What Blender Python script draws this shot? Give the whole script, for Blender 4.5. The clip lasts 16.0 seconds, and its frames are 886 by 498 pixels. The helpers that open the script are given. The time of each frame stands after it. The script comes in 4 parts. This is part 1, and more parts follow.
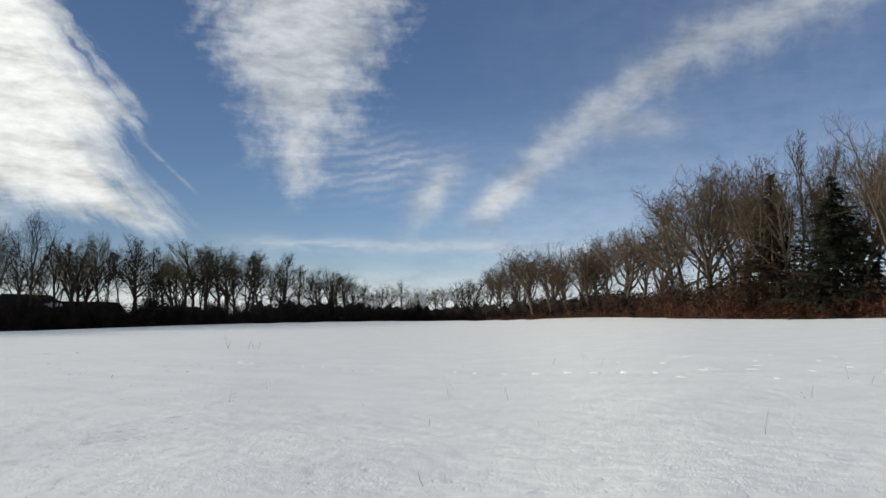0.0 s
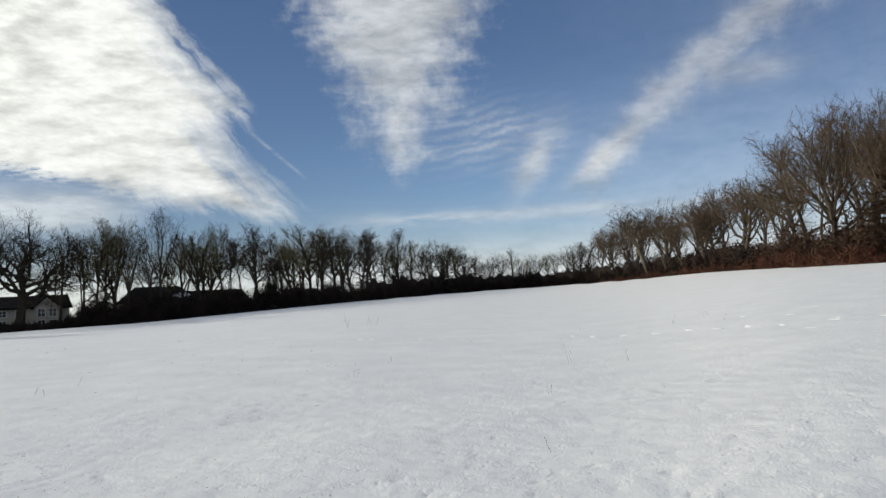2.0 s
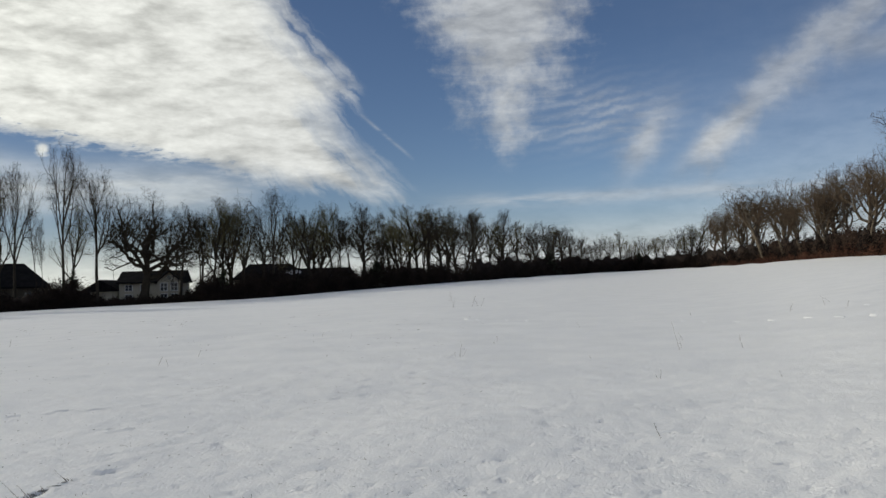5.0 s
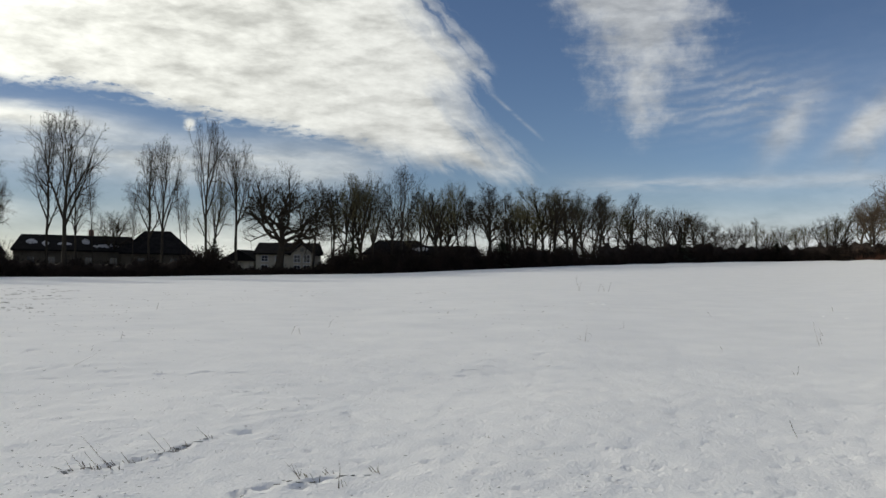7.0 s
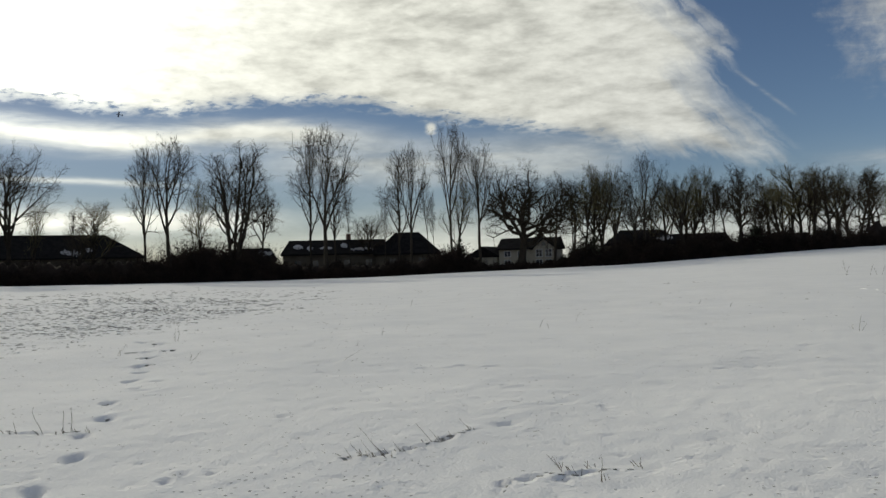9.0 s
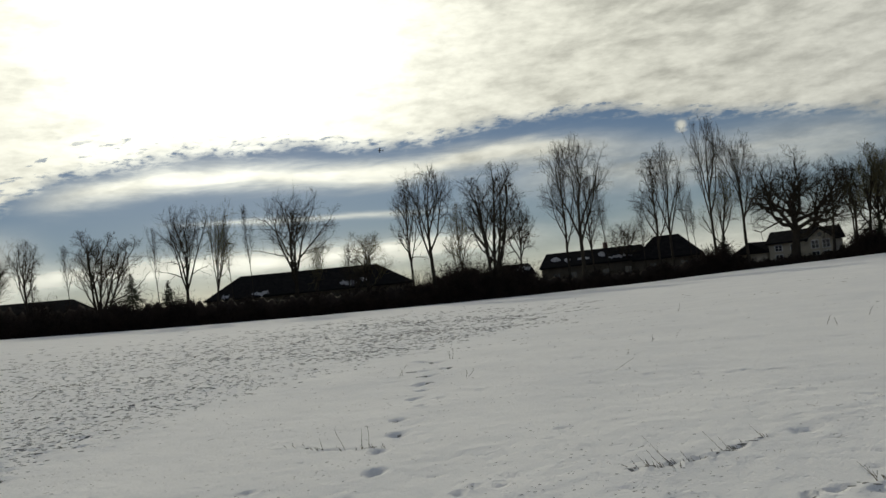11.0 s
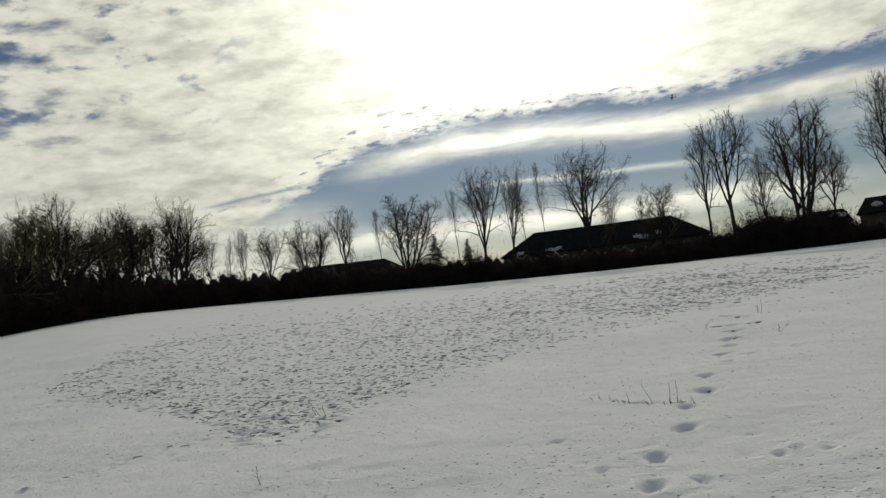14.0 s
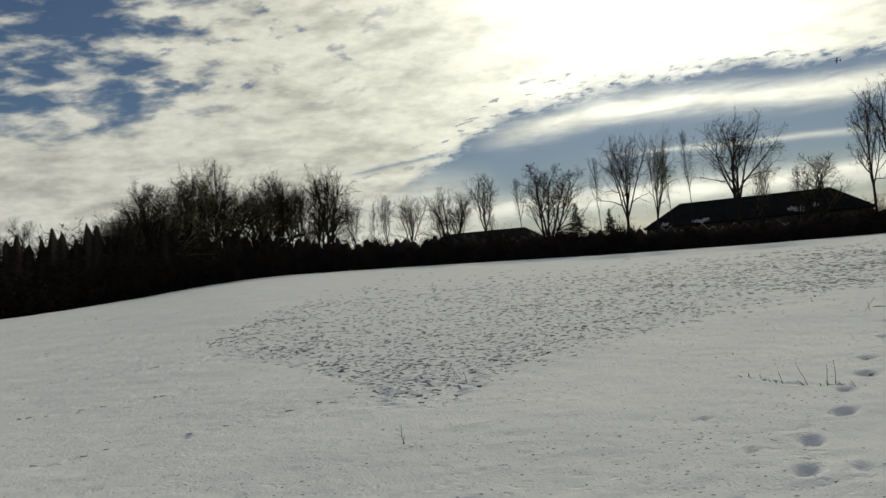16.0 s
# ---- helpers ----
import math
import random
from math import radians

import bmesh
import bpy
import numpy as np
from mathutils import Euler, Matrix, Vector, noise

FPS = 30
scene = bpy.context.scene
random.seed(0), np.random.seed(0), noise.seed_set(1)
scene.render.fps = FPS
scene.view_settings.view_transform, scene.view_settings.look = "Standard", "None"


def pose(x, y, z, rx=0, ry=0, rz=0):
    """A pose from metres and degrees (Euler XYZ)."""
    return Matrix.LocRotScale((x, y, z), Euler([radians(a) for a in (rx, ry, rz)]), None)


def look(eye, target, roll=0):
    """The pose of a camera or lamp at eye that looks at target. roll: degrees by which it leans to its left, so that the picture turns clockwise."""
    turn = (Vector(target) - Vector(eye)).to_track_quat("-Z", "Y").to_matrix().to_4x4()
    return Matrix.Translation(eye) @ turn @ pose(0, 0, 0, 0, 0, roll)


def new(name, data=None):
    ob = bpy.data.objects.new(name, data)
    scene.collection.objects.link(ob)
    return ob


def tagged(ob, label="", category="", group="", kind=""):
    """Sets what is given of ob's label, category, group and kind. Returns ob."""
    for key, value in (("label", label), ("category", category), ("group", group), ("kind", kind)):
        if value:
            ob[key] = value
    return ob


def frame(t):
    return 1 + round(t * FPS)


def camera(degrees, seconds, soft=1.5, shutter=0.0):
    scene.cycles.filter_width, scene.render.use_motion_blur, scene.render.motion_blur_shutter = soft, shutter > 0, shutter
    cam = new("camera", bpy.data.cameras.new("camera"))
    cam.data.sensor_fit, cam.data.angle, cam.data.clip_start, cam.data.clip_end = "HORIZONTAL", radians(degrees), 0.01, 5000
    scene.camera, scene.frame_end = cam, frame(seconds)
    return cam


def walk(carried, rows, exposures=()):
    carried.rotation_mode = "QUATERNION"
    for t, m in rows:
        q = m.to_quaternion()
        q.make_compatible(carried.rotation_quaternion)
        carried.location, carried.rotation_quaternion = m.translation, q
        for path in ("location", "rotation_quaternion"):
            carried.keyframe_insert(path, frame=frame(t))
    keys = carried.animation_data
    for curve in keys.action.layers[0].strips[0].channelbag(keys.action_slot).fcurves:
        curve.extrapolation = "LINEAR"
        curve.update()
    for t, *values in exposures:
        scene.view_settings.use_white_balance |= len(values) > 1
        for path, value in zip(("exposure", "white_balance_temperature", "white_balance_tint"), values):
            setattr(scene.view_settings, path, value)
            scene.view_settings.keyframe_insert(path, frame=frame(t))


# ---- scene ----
EYE = Vector((0.0, 0.0, 1.65))


def bearing(az, el=0.0):
    """A unit vector from degrees to the left of +y and degrees above the level."""
    a, e = radians(az), radians(el)
    return Vector((-math.sin(a) * math.cos(e), math.cos(a) * math.cos(e), math.sin(e)))


cam = camera(55.0, 16.0, soft=1.5)
# seconds, turn to the left, tilt up, lean: the camera pans at arm's length round one place
PATH = [
    (0, 0.01, 5.93, 0.66),
    (0.5, 1.49, 5.48, -1.02),
    (1, 3.13, 5.22, -2.55),
    (1.5, 5.09, 4.42, -3.00),
    (2, 7.34, 3.98, -2.93),
    (2.5, 8.76, 3.58, -2.89),
    (3, 10.17, 3.58, -1.93),
    (3.5, 11.41, 3.53, -1.44),
    (4, 12.65, 2.90, -2.15),
    (6.5, 19.55, 2.89, 0.82),
    (7, 22.98, 1.75, 0.63),
    (7.5, 25.80, 1.16, 0.30),
    (8, 29.41, 1.15, -0.04),
    (8.5, 34.55, 1.13, -0.29),
    (9, 39.11, 1.42, -1.50),
    (9.2, 40.57, 1.19, -2.38),
    (11.3, 59.35, 3.56, -6.22),
    (11.5, 61.50, 3.62, -6.48),
    (12, 65.63, 3.44, -5.60),
    (12.5, 68.73, 3.03, -4.72),
    (13, 71.59, 2.52, -5.15),
    (13.5, 72.76, 2.48, -5.64),
    (14, 75.86, 2.42, -6.82),
    (14.5, 77.50, 1.79, -6.86),
    (15, 81.33, 1.31, -5.88),
    (15.5, 82.96, 1.20, -5.60),
    (16, 85.41, 1.30, -5.34),
]
REACH = 0.3  # held out before the one who turns
walk(cam, [(t, look(EYE + bearing(yaw) * REACH, EYE + bearing(yaw) * REACH + bearing(yaw, tilt), lean)) for t, yaw, tilt, lean in PATH],
     exposures=[(0, 0.02, 6690, 5), (3, 0.05, 6770, 5), (3.5, -0.08, 6780, 5), (4, -0.25, 6770, 5), (6.5, -0.19, 6790, 5), (7, -0.18, 6830, 5), (8, -0.14, 6930, 4), (8.5, -0.17, 6970, 4), (9, -0.37, 7060, 3), (11.5, -0.61, 7280, 2), (13, -0.57, 7290, 2), (16, -0.64, 7320, 1)])

# ---- light ----
SUN_AZ, SUN_EL = 69.5, 20.0
sun = new("sun", bpy.data.lights.new("sun", "SUN"))
sun.data.energy, sun.data.angle, sun.data.color = 2.6, radians(3.0), (1.0, 0.95, 0.87)
sun.matrix_world = look(bearing(SUN_AZ, SUN_EL) * 50, (0, 0, 0))


class Sock:
    """A value in a node tree, with arithmetic."""

    def __init__(self, tree, out):
        self.tree, self.out = tree, out

    def op(self, kind, *others):
        node = self.tree.nodes.new("ShaderNodeMath")
        node.operation = kind
        for slot, value in zip(node.inputs, (self, *others)):
            if isinstance(value, Sock):
                self.tree.links.new(value.out, slot)
            else:
                slot.default_value = value
        return Sock(self.tree, node.outputs[0])

    def __add__(self, o):
        return self.op("ADD", o)

    def __sub__(self, o):
        return self.op("SUBTRACT", o)

    def __mul__(self, o):
        return self.op("MULTIPLY", o)

    def __truediv__(self, o):
        return self.op("DIVIDE", o)

    def low(self, o):
        return self.op("MINIMUM", o)

    def high(self, o):
        return self.op("MAXIMUM", o)

    def step(self, a, b, to=1.0):
        """A smooth rise from 0 at a to `to` at b."""
        node = self.tree.nodes.new("ShaderNodeMapRange")
        node.interpolation_type = "SMOOTHSTEP"
        self.tree.links.new(self.out, node.inputs["Value"])
        for key, value in (("From Min", a), ("From Max", b), ("To Min", 0.0), ("To Max", to)):
            node.inputs[key].default_value = value
        return Sock(self.tree, node.outputs[0])

    def line(self, stops):
        """A broken line through stops of (value, result)."""
        lo, hi = stops[0][0], stops[-1][0]
        bottom, top = min(s[1] for s in stops), max(s[1] for s in stops)
        ramp = self.tree.nodes.new("ShaderNodeValToRGB")
        ramp.color_ramp.interpolation = "EASE" if len(stops) < 3 else "CARDINAL"
        self.tree.links.new(((self - lo) / (hi - lo)).out, ramp.inputs[0])
        marks = ramp.color_ramp.elements
        while len(marks) < len(stops):
            marks.new(0.5)
        for mark, (x, y) in zip(marks, stops):
            mark.position = (x - lo) / (hi - lo)
        for mark, (x, y) in zip(marks, stops):
            v = (y - bottom) / (top - bottom)
            mark.color = (v, v, v, 1)
        return Sock(self.tree, ramp.outputs[0]) * (top - bottom) + bottom

    def bell(self, centre, width):
        d = (self - centre) / width
        return (d * d * -1.0).op("EXPONENT")


def joined(tree, x, y, z=0.0):
    node = tree.nodes.new("ShaderNodeCombineXYZ")
    for slot, value in zip(node.inputs, (x, y, z)):
        if isinstance(value, Sock):
            tree.links.new(value.out, slot)
        else:
            slot.default_value = value
    return node.outputs[0]


def cloudy(tree, vector, scale, detail=5.0, rough=0.55, twist=0.0):
    node = tree.nodes.new("ShaderNodeTexNoise")
    tree.links.new(vector, node.inputs["Vector"])
    for key, value in (("Scale", scale), ("Detail", detail), ("Roughness", rough), ("Distortion", twist)):
        node.inputs[key].default_value = value
    return Sock(tree, node.outputs[0])


def make_sky():
    world = bpy.data.worlds.new("sky")
    scene.world = world
    world.use_nodes = True
    tree = world.node_tree
    tree.nodes.clear()
    coords = tree.nodes.new("ShaderNodeTexCoord")
    split = tree.nodes.new("ShaderNodeSeparateXYZ")
    tree.links.new(coords.outputs["Generated"], split.inputs[0])
    x, y, z = (Sock(tree, o) for o in split.outputs)
    az = (x * -1.0).op("ARCTAN2", y) * 57.29578
    el = z.low(1.0).high(-1.0).op("ARCSINE") * 57.29578
    deep = z.high(0.0) + 0.10
    flat = joined(tree, x / deep, y / deep)          # a layer of cloud at one height
    face = joined(tree, az, el)                       # bearing and height in degrees
    streaky = joined(tree, az * 0.16, el)
    big = cloudy(tree, flat, 1.3, 4.0, 0.55)
    tufts = joined(tree, az * 0.36 + el * 0.12, el)
    mid = cloudy(tree, tufts, 0.75, 5.0, 0.55, 0.15)
    fine = cloudy(tree, tufts, 2.6, 4.0, 0.6, 0.2)
    wisp = cloudy(tree, streaky, 1.1, 5.0, 0.6, 0.4)
    puff = cloudy(tree, face, 0.55, 6.0, 0.62, 0.2)

    # the great sheet round the sun
    under = az.line([(15, 6.3), (24, 7.1), (30, 8.8), (41, 10.4), (46, 11.3), (52, 11.2), (57, 10.5), (64, 10.9), (70, 10.9),
                     (76.5, 10.3), (81, 9.3), (84, 7.6), (88, 5.0), (120, 1.0)])
    side = el.line([(0, 16.5), (6.5, 17.6), (9, 19.6), (12, 21.4), (13.9, 20.4), (16.3, 22.7), (20, 25.5), (30, 30), (60, 60)])
    # its free edge is combed out along the slope, its under side is lumpy
    combed = joined(tree, az * 0.70 - el * 0.72 + (puff - 0.5) * 1.4, (az * 0.72 + el * 0.70) * 0.13)
    comb = cloudy(tree, combed, 0.95, 5.0, 0.6, 0.25)
    free = az.step(31, 24)
    edge = (mid * 2.1 + fine * 0.9 - 1.5) * (free * -0.85 + 1.0) + (comb - 0.5) * 3.8 * free
    inside = ((el - under) * 1.6).low((az - side) * 0.75) + edge
    sheet = inside.step(-1.0, 1.3) * (free * -1.0 + 1.0) + inside.step(-1.3, 2.6) * free
    ragged = (fine + inside * 0.14).step(0.33, 0.56) * (free * -1.0 + 1.0) + (comb + inside * 0.16).step(0.24, 0.52) * free
    sheet = sheet * ragged
    # it breaks up far round to the left
    torn = az.step(88, 110) * el.step(7.0, 12.5) * 0.75
    sheet = sheet * (mid * 0.6 + big * 0.4 - torn * 0.38 + 0.1).step(0.30, 0.46)
    rips = cloudy(tree, joined(tree, az * 0.42 - el * 0.1, el * 0.9 + az * 0.1), 0.8, 5.0, 0.55, 0.15)
    seam = (el - 6.75 - (az - 91.2) * -0.14 + (wisp - 0.5) * 0.3).bell(0.0, 0.13) * az.step(83.5, 86) * az.step(92.5, 90)
    sheet = sheet * (seam * -0.7 + 1.0)
    slits = cloudy(tree, joined(tree, az * 0.5, el * 1.6 + az * 0.22), 1.5, 3.0, 0.6, 0.3)
    sheet = sheet * (rips.step(0.56, 0.68) * az.step(82, 97) * el.step(9.5, 13.5) * -0.85 + 1.0)
    sheet = sheet * (slits.step(0.58, 0.68) * az.step(66, 76) * az.step(98, 92) * (el - under).bell(1.3, 0.9) * -0.75 + 1.0)
    # unseen broken cloud, added over the rest of the sky to whiten its light
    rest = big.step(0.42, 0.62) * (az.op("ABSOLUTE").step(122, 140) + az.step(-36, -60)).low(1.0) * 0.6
    # the tall pillar of cloud
    left = el.line([(8.0, 9.8), (9.5, 11.0), (11, 12.5), (14.5, 13.6), (18.5, 16.4), (22, 17.4), (40, 24)])
    right = el.line([(8.0, 9.6), (9.5, 8.4), (12, 6.6), (15.5, 4.9), (19, 3.4), (22, 2.0), (40, -4)])
    pillar = ((left - az).low(az - right) * 0.55 + (puff - 0.5) * 4.2 + (wisp - 0.5) * 2.2).step(-0.6, 2.5, 0.70) * el.step(7.4, 9.6)
    # the slanting streak and its soft ends
    rise = az.line([(-40, 26), (-23.5, 20.8), (-19.3, 19.6), (-15.7, 18.2), (-12, 15.8), (-9.5, 14.2), (-6.2, 11.7), (-4.4, 9.8), (-2.0, 8.2)])
    slant = (el - rise + (puff - 0.5) * 3.5).bell(0.0, 1.5) * 0.52 * az.step(-1.6, -3.6)
    lobe = (az + el * 0.53 - 5.8 + (puff - 0.5) * 2.2).bell(0.0, 1.15) * el.bell(9.5, 2.0) * 0.62
    drop = (el - 9.1 + (az + 3.4) * 0.62 + (puff - 0.5) * 1.4).bell(0.0, 0.85) * az.bell(-3.5, 1.9) * 0.7
    blob = (az + 13.6 + (puff - 0.5) * 3.0).bell(0.0, 2.2) * (el - 13.9).bell(0.0, 0.8) * 0.4
    # ripples
    wave = (el * 9.5 + az * 1.8 + (puff - 0.5) * 12.0).op("SINE") * 0.5 + 0.5
    ripple = az.bell(3.6, 4.4) * el.bell(11.3, 1.9) * (wave * 0.28 + 0.16) * (wisp.step(0.2, 0.6))
    # thin bands low over the land
    veil = el.bell(6.1, 0.45) * az.step(17, 9) * az.step(-19, -8) * wisp.step(0.25, 0.6) * 0.42
    haze = el.step(5.5, 0.5) * 0.7 * (az.step(38, 54) * az.step(96, 84) * -0.6 + 1.0) + el.step(8.5, 0.5) * az.step(26, 12) * 0.28
    milky = az.step(8, -24) * (puff * 0.12 + 0.02) + az.step(4, -10) * el.step(17, 5) * 0.2
    grey = el.bell(7.2, 1.5) * az.step(24, 31) * az.step(58, 42) * (wisp * 0.8 + 0.14)
    band = (el - az.line([(40, 8.8), (52, 9.3), (59, 8.7), (66, 9.1), (74, 9.3), (82, 8.2)]) + (wisp - 0.5) * 1.3).bell(0.0, 0.75) * az.step(40, 50) * az.step(84, 77) * 0.95
    thread = (el - 6.0 - (az - 60.0) * 0.03 + (wisp - 0.5) * 0.5).bell(0.0, 0.18) * az.step(54, 60) * az.step(76, 68) * 0.5
    glow = (el - 3.6 + (wisp - 0.5) * 1.0).bell(0.0, 0.65) * az.step(47, 56) * az.step(92, 78) * 0.9
    far = el.step(7.5, 4.5) * az.step(80, 86) * 0.75
    # a short trail and one bright tuft
    trail = (el - 9.15 - (az - 16.4) * 0.86).bell(0.0, 0.14) * az.step(16.1, 16.9) * az.step(20.6, 18.6) * wisp.step(0.3, 0.7) * 0.28
    dx, dy = az - 39.7, el - 9.5
    tuft = ((dx * dx + dy * dy).op("SQRT") + (fine - 0.5) * 0.6).step(0.55, 0.1) * 0.9

    cover = sheet
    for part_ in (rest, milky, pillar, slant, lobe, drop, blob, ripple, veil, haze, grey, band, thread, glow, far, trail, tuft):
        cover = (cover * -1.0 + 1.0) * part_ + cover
    cover = cover.low(1.0).high(0.0)

    ribs = cloudy(tree, joined(tree, az * 0.55 + el * 0.5, el * 1.5 - az * 0.25), 1.6, 4.0, 0.6, 0.2)
    # how bright the cloud is: thin and lit through near the sun
    s = bearing(SUN_AZ, SUN_EL)
    near = (x * s.x + y * s.y + z * s.z).low(1.0).high(-1.0).op("ARCCOSINE") * 57.29578
    body = (mid * 0.65 + big * 0.35).line([(0.32, 0.68), (0.6, 1.12)]) * (fine * 0.14 + 0.93) * (ribs * 0.46 + 0.77)
    light = body * (near / -42.0).op("EXPONENT") * 1.0 + body * 0.46 + (near / 11.0).op("MULTIPLY", near / -11.0).op("EXPONENT") * 1.7 + el.step(6.5, 0.5) * 0.14 + glow * 0.4
    tint = tree.nodes.new("ShaderNodeMix")
    tint.data_type = "RGBA"
    tint.inputs["A"].default_value, tint.inputs["B"].default_value = (0.96, 0.98, 1.05, 1), (0.98, 0.985, 0.968, 1)
    tree.links.new(near.step(75, 15).out, tint.inputs["Factor"])

    sky = tree.nodes.new("ShaderNodeTexSky")
    sky.sky_type, sky.sun_disc = "NISHITA", False
    sky.sun_elevation, sky.sun_rotation = radians(SUN_EL), radians(-SUN_AZ)
    sky.altitude, sky.air_density, sky.dust_density, sky.ozone_density = 100, 0.95, 0.12, 2.6
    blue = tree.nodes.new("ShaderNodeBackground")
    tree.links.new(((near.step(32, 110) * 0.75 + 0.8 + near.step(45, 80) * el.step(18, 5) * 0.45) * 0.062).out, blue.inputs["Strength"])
    cool = tree.nodes.new("ShaderNodeMix")
    cool.data_type, cool.blend_type = "RGBA", "MULTIPLY"
    cool.inputs["Factor"].default_value, cool.inputs["B"].default_value = 1.0, (0.89, 0.93, 1.15, 1)
    tree.links.new(sky.outputs[0], cool.inputs["A"])
    tree.links.new(cool.outputs["Result"], blue.inputs["Color"])
    white = tree.nodes.new("ShaderNodeBackground")
    tree.links.new(tint.outputs["Result"], white.inputs["Color"])
    tree.links.new(light.out, white.inputs["Strength"])
    mix = tree.nodes.new("ShaderNodeMixShader")
    tree.links.new(cover.out, mix.inputs[0])
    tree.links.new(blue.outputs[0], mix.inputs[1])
    tree.links.new(white.outputs[0], mix.inputs[2])
    out = tree.nodes.new("ShaderNodeOutputWorld")
    tree.links.new(mix.outputs[0], out.inputs[0])


make_sky()

# ---- materials ----


def surface(name, dark, pale, rough=0.85, scale=3.0, fine=40.0, bump=0.2, depth=0.02, vary=0.25, gloss=0.3, place="Position"):
    """A material whose colour wanders between two tones at two scales, with a fine relief."""
    m = bpy.data.materials.new(name)
    m.use_nodes = True
    tree = m.node_tree
    skin = tree.nodes["Principled BSDF"]
    if place == "Position":
        spot = tree.nodes.new("ShaderNodeNewGeometry").outputs["Position"]
    else:
        spot = tree.nodes.new("ShaderNodeTexCoord").outputs["Object"]
    broad, grain = cloudy(tree, spot, scale, 4.0, 0.6), cloudy(tree, spot, fine, 4.0, 0.65)
    info = Sock(tree, tree.nodes.new("ShaderNodeObjectInfo").outputs["Random"])
    mixed = (broad * 0.6 + grain * 0.4).step(0.3, 0.7) * (1.0 - vary) + info * vary
    tone = tree.nodes.new("ShaderNodeMix")
    tone.data_type = "RGBA"
    tone.inputs["A"].default_value, tone.inputs["B"].default_value = (*dark, 1), (*pale, 1)
    tree.links.new(mixed.out, tone.inputs["Factor"])
    tree.links.new(tone.outputs["Result"], skin.inputs["Base Color"])
    skin.inputs["Roughness"].default_value = rough
    skin.inputs["Specular IOR Level"].default_value = gloss
    if bump:
        relief = tree.nodes.new("ShaderNodeBump")
        relief.inputs["Strength"].default_value, relief.inputs["Distance"].default_value = bump, depth
        tree.links.new((grain * 0.7 + broad * 0.3).out, relief.inputs["Height"])
        tree.links.new(relief.outputs[0], skin.inputs["Normal"])
    return m


SNOW = surface("snow", (0.795, 0.795, 0.795), (0.88, 0.875, 0.865), 0.95, 0.7, 26.0, 0.6, 0.03, 0.0, 0.03)


def crust(m):
    """Pocks, wind ripples and grain in the snow's crust, as relief."""
    tree = m.node_tree
    skin = tree.nodes["Principled BSDF"]
    spot_ = tree.nodes.new("ShaderNodeNewGeometry").outputs["Position"]
    split = tree.nodes.new("ShaderNodeSeparateXYZ")
    tree.links.new(spot_, split.inputs[0])
    x, y, _ = (Sock(tree, o) for o in split.outputs)
    blown = joined(tree, (x * 0.35 + y * 0.94) * 0.6, x * 0.94 - y * 0.35)
    height = cloudy(tree, blown, 3.2, 3.0, 0.5) * 0.22 + cloudy(tree, spot_, 34.0, 3.0, 0.6) * 0.32 + cloudy(tree, spot_, 9.0, 3.0, 0.6) * 0.22
    for scale, size, deep in ((2.6, 0.12, 0.2), (5.5, 0.17, 0.2)):
        cells = tree.nodes.new("ShaderNodeTexVoronoi")
        cells.voronoi_dimensions = "2D"
        cells.inputs["Scale"].default_value = scale
        tree.links.new(blown if scale < 4 else spot_, cells.inputs["Vector"])
        few = cloudy(tree, spot_, 0.5 * scale, 2.0, 0.5).step(0.42, 0.62)
        height = height - Sock(tree, cells.outputs["Distance"]).step(size, size * 0.35) * few * deep
    relief = tree.nodes.new("ShaderNodeBump")
    relief.inputs["Strength"].default_value, relief.inputs["Distance"].default_value = 0.5, 0.07
    tree.links.new(height.out, relief.inputs["Height"])
    tree.links.new(relief.outputs[0], skin.inputs["Normal"])


crust(SNOW)
ROOF_SNOW = surface("roof_snow", (0.24, 0.24, 0.25), (0.46, 0.46, 0.47), 0.8, 1.5, 20.0, 0.3, 0.05, 0.0)
# grey for trodden snow, with the shade of ledges and prints in it
TRODDEN_SHADE = surface("trodden_snow", (0.12, 0.115, 0.102), (0.42, 0.41, 0.38), 0.95, 1.2, 18.0, 0.4, 0.02, 0.0, 0.03)
LITTER = surface("leaf_litter", (0.03, 0.022, 0.015), (0.09, 0.06, 0.035), 0.95, 0.8, 9.0, 0.5, 0.05, 0.0)
BARK = surface("bark", (0.018, 0.015, 0.012), (0.062, 0.052, 0.04), 0.95, 1.5, 12.0, 0.4, 0.03, 0.35, gloss=0.05, place="Object")
TWIG = surface("twig_bark", (0.018, 0.015, 0.011), (0.055, 0.044, 0.031), 0.95, 0.8, 8.0, 0.0, vary=0.5, gloss=0.05, place="Object")
BUD = surface("budding_twig", (0.05, 0.043, 0.018), (0.13, 0.11, 0.045), 0.85, 0.8, 8.0, 0.0, vary=0.4, place="Object")
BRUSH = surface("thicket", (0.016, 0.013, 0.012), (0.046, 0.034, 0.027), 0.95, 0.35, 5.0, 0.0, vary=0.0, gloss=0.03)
RED_BRUSH = surface("red_brush", (0.06, 0.024, 0.015), (0.21, 0.095, 0.055), 0.95, 0.35, 5.0, 0.0, vary=0.0)
# BARK and TWIG again, paler: sunlight on these trees put into the colour
SUNLIT_BARK = surface("sunlit_bark", (0.08, 0.062, 0.045), (0.22, 0.175, 0.125), 0.95, 1.5, 12.0, 0.4, 0.03, 0.35, gloss=0.05, place="Object")
SUNLIT_TWIG = surface("sunlit_twig", (0.08, 0.056, 0.037), (0.22, 0.16, 0.11), 0.95, 0.8, 8.0, 0.0, vary=0.5, gloss=0.05, place="Object")
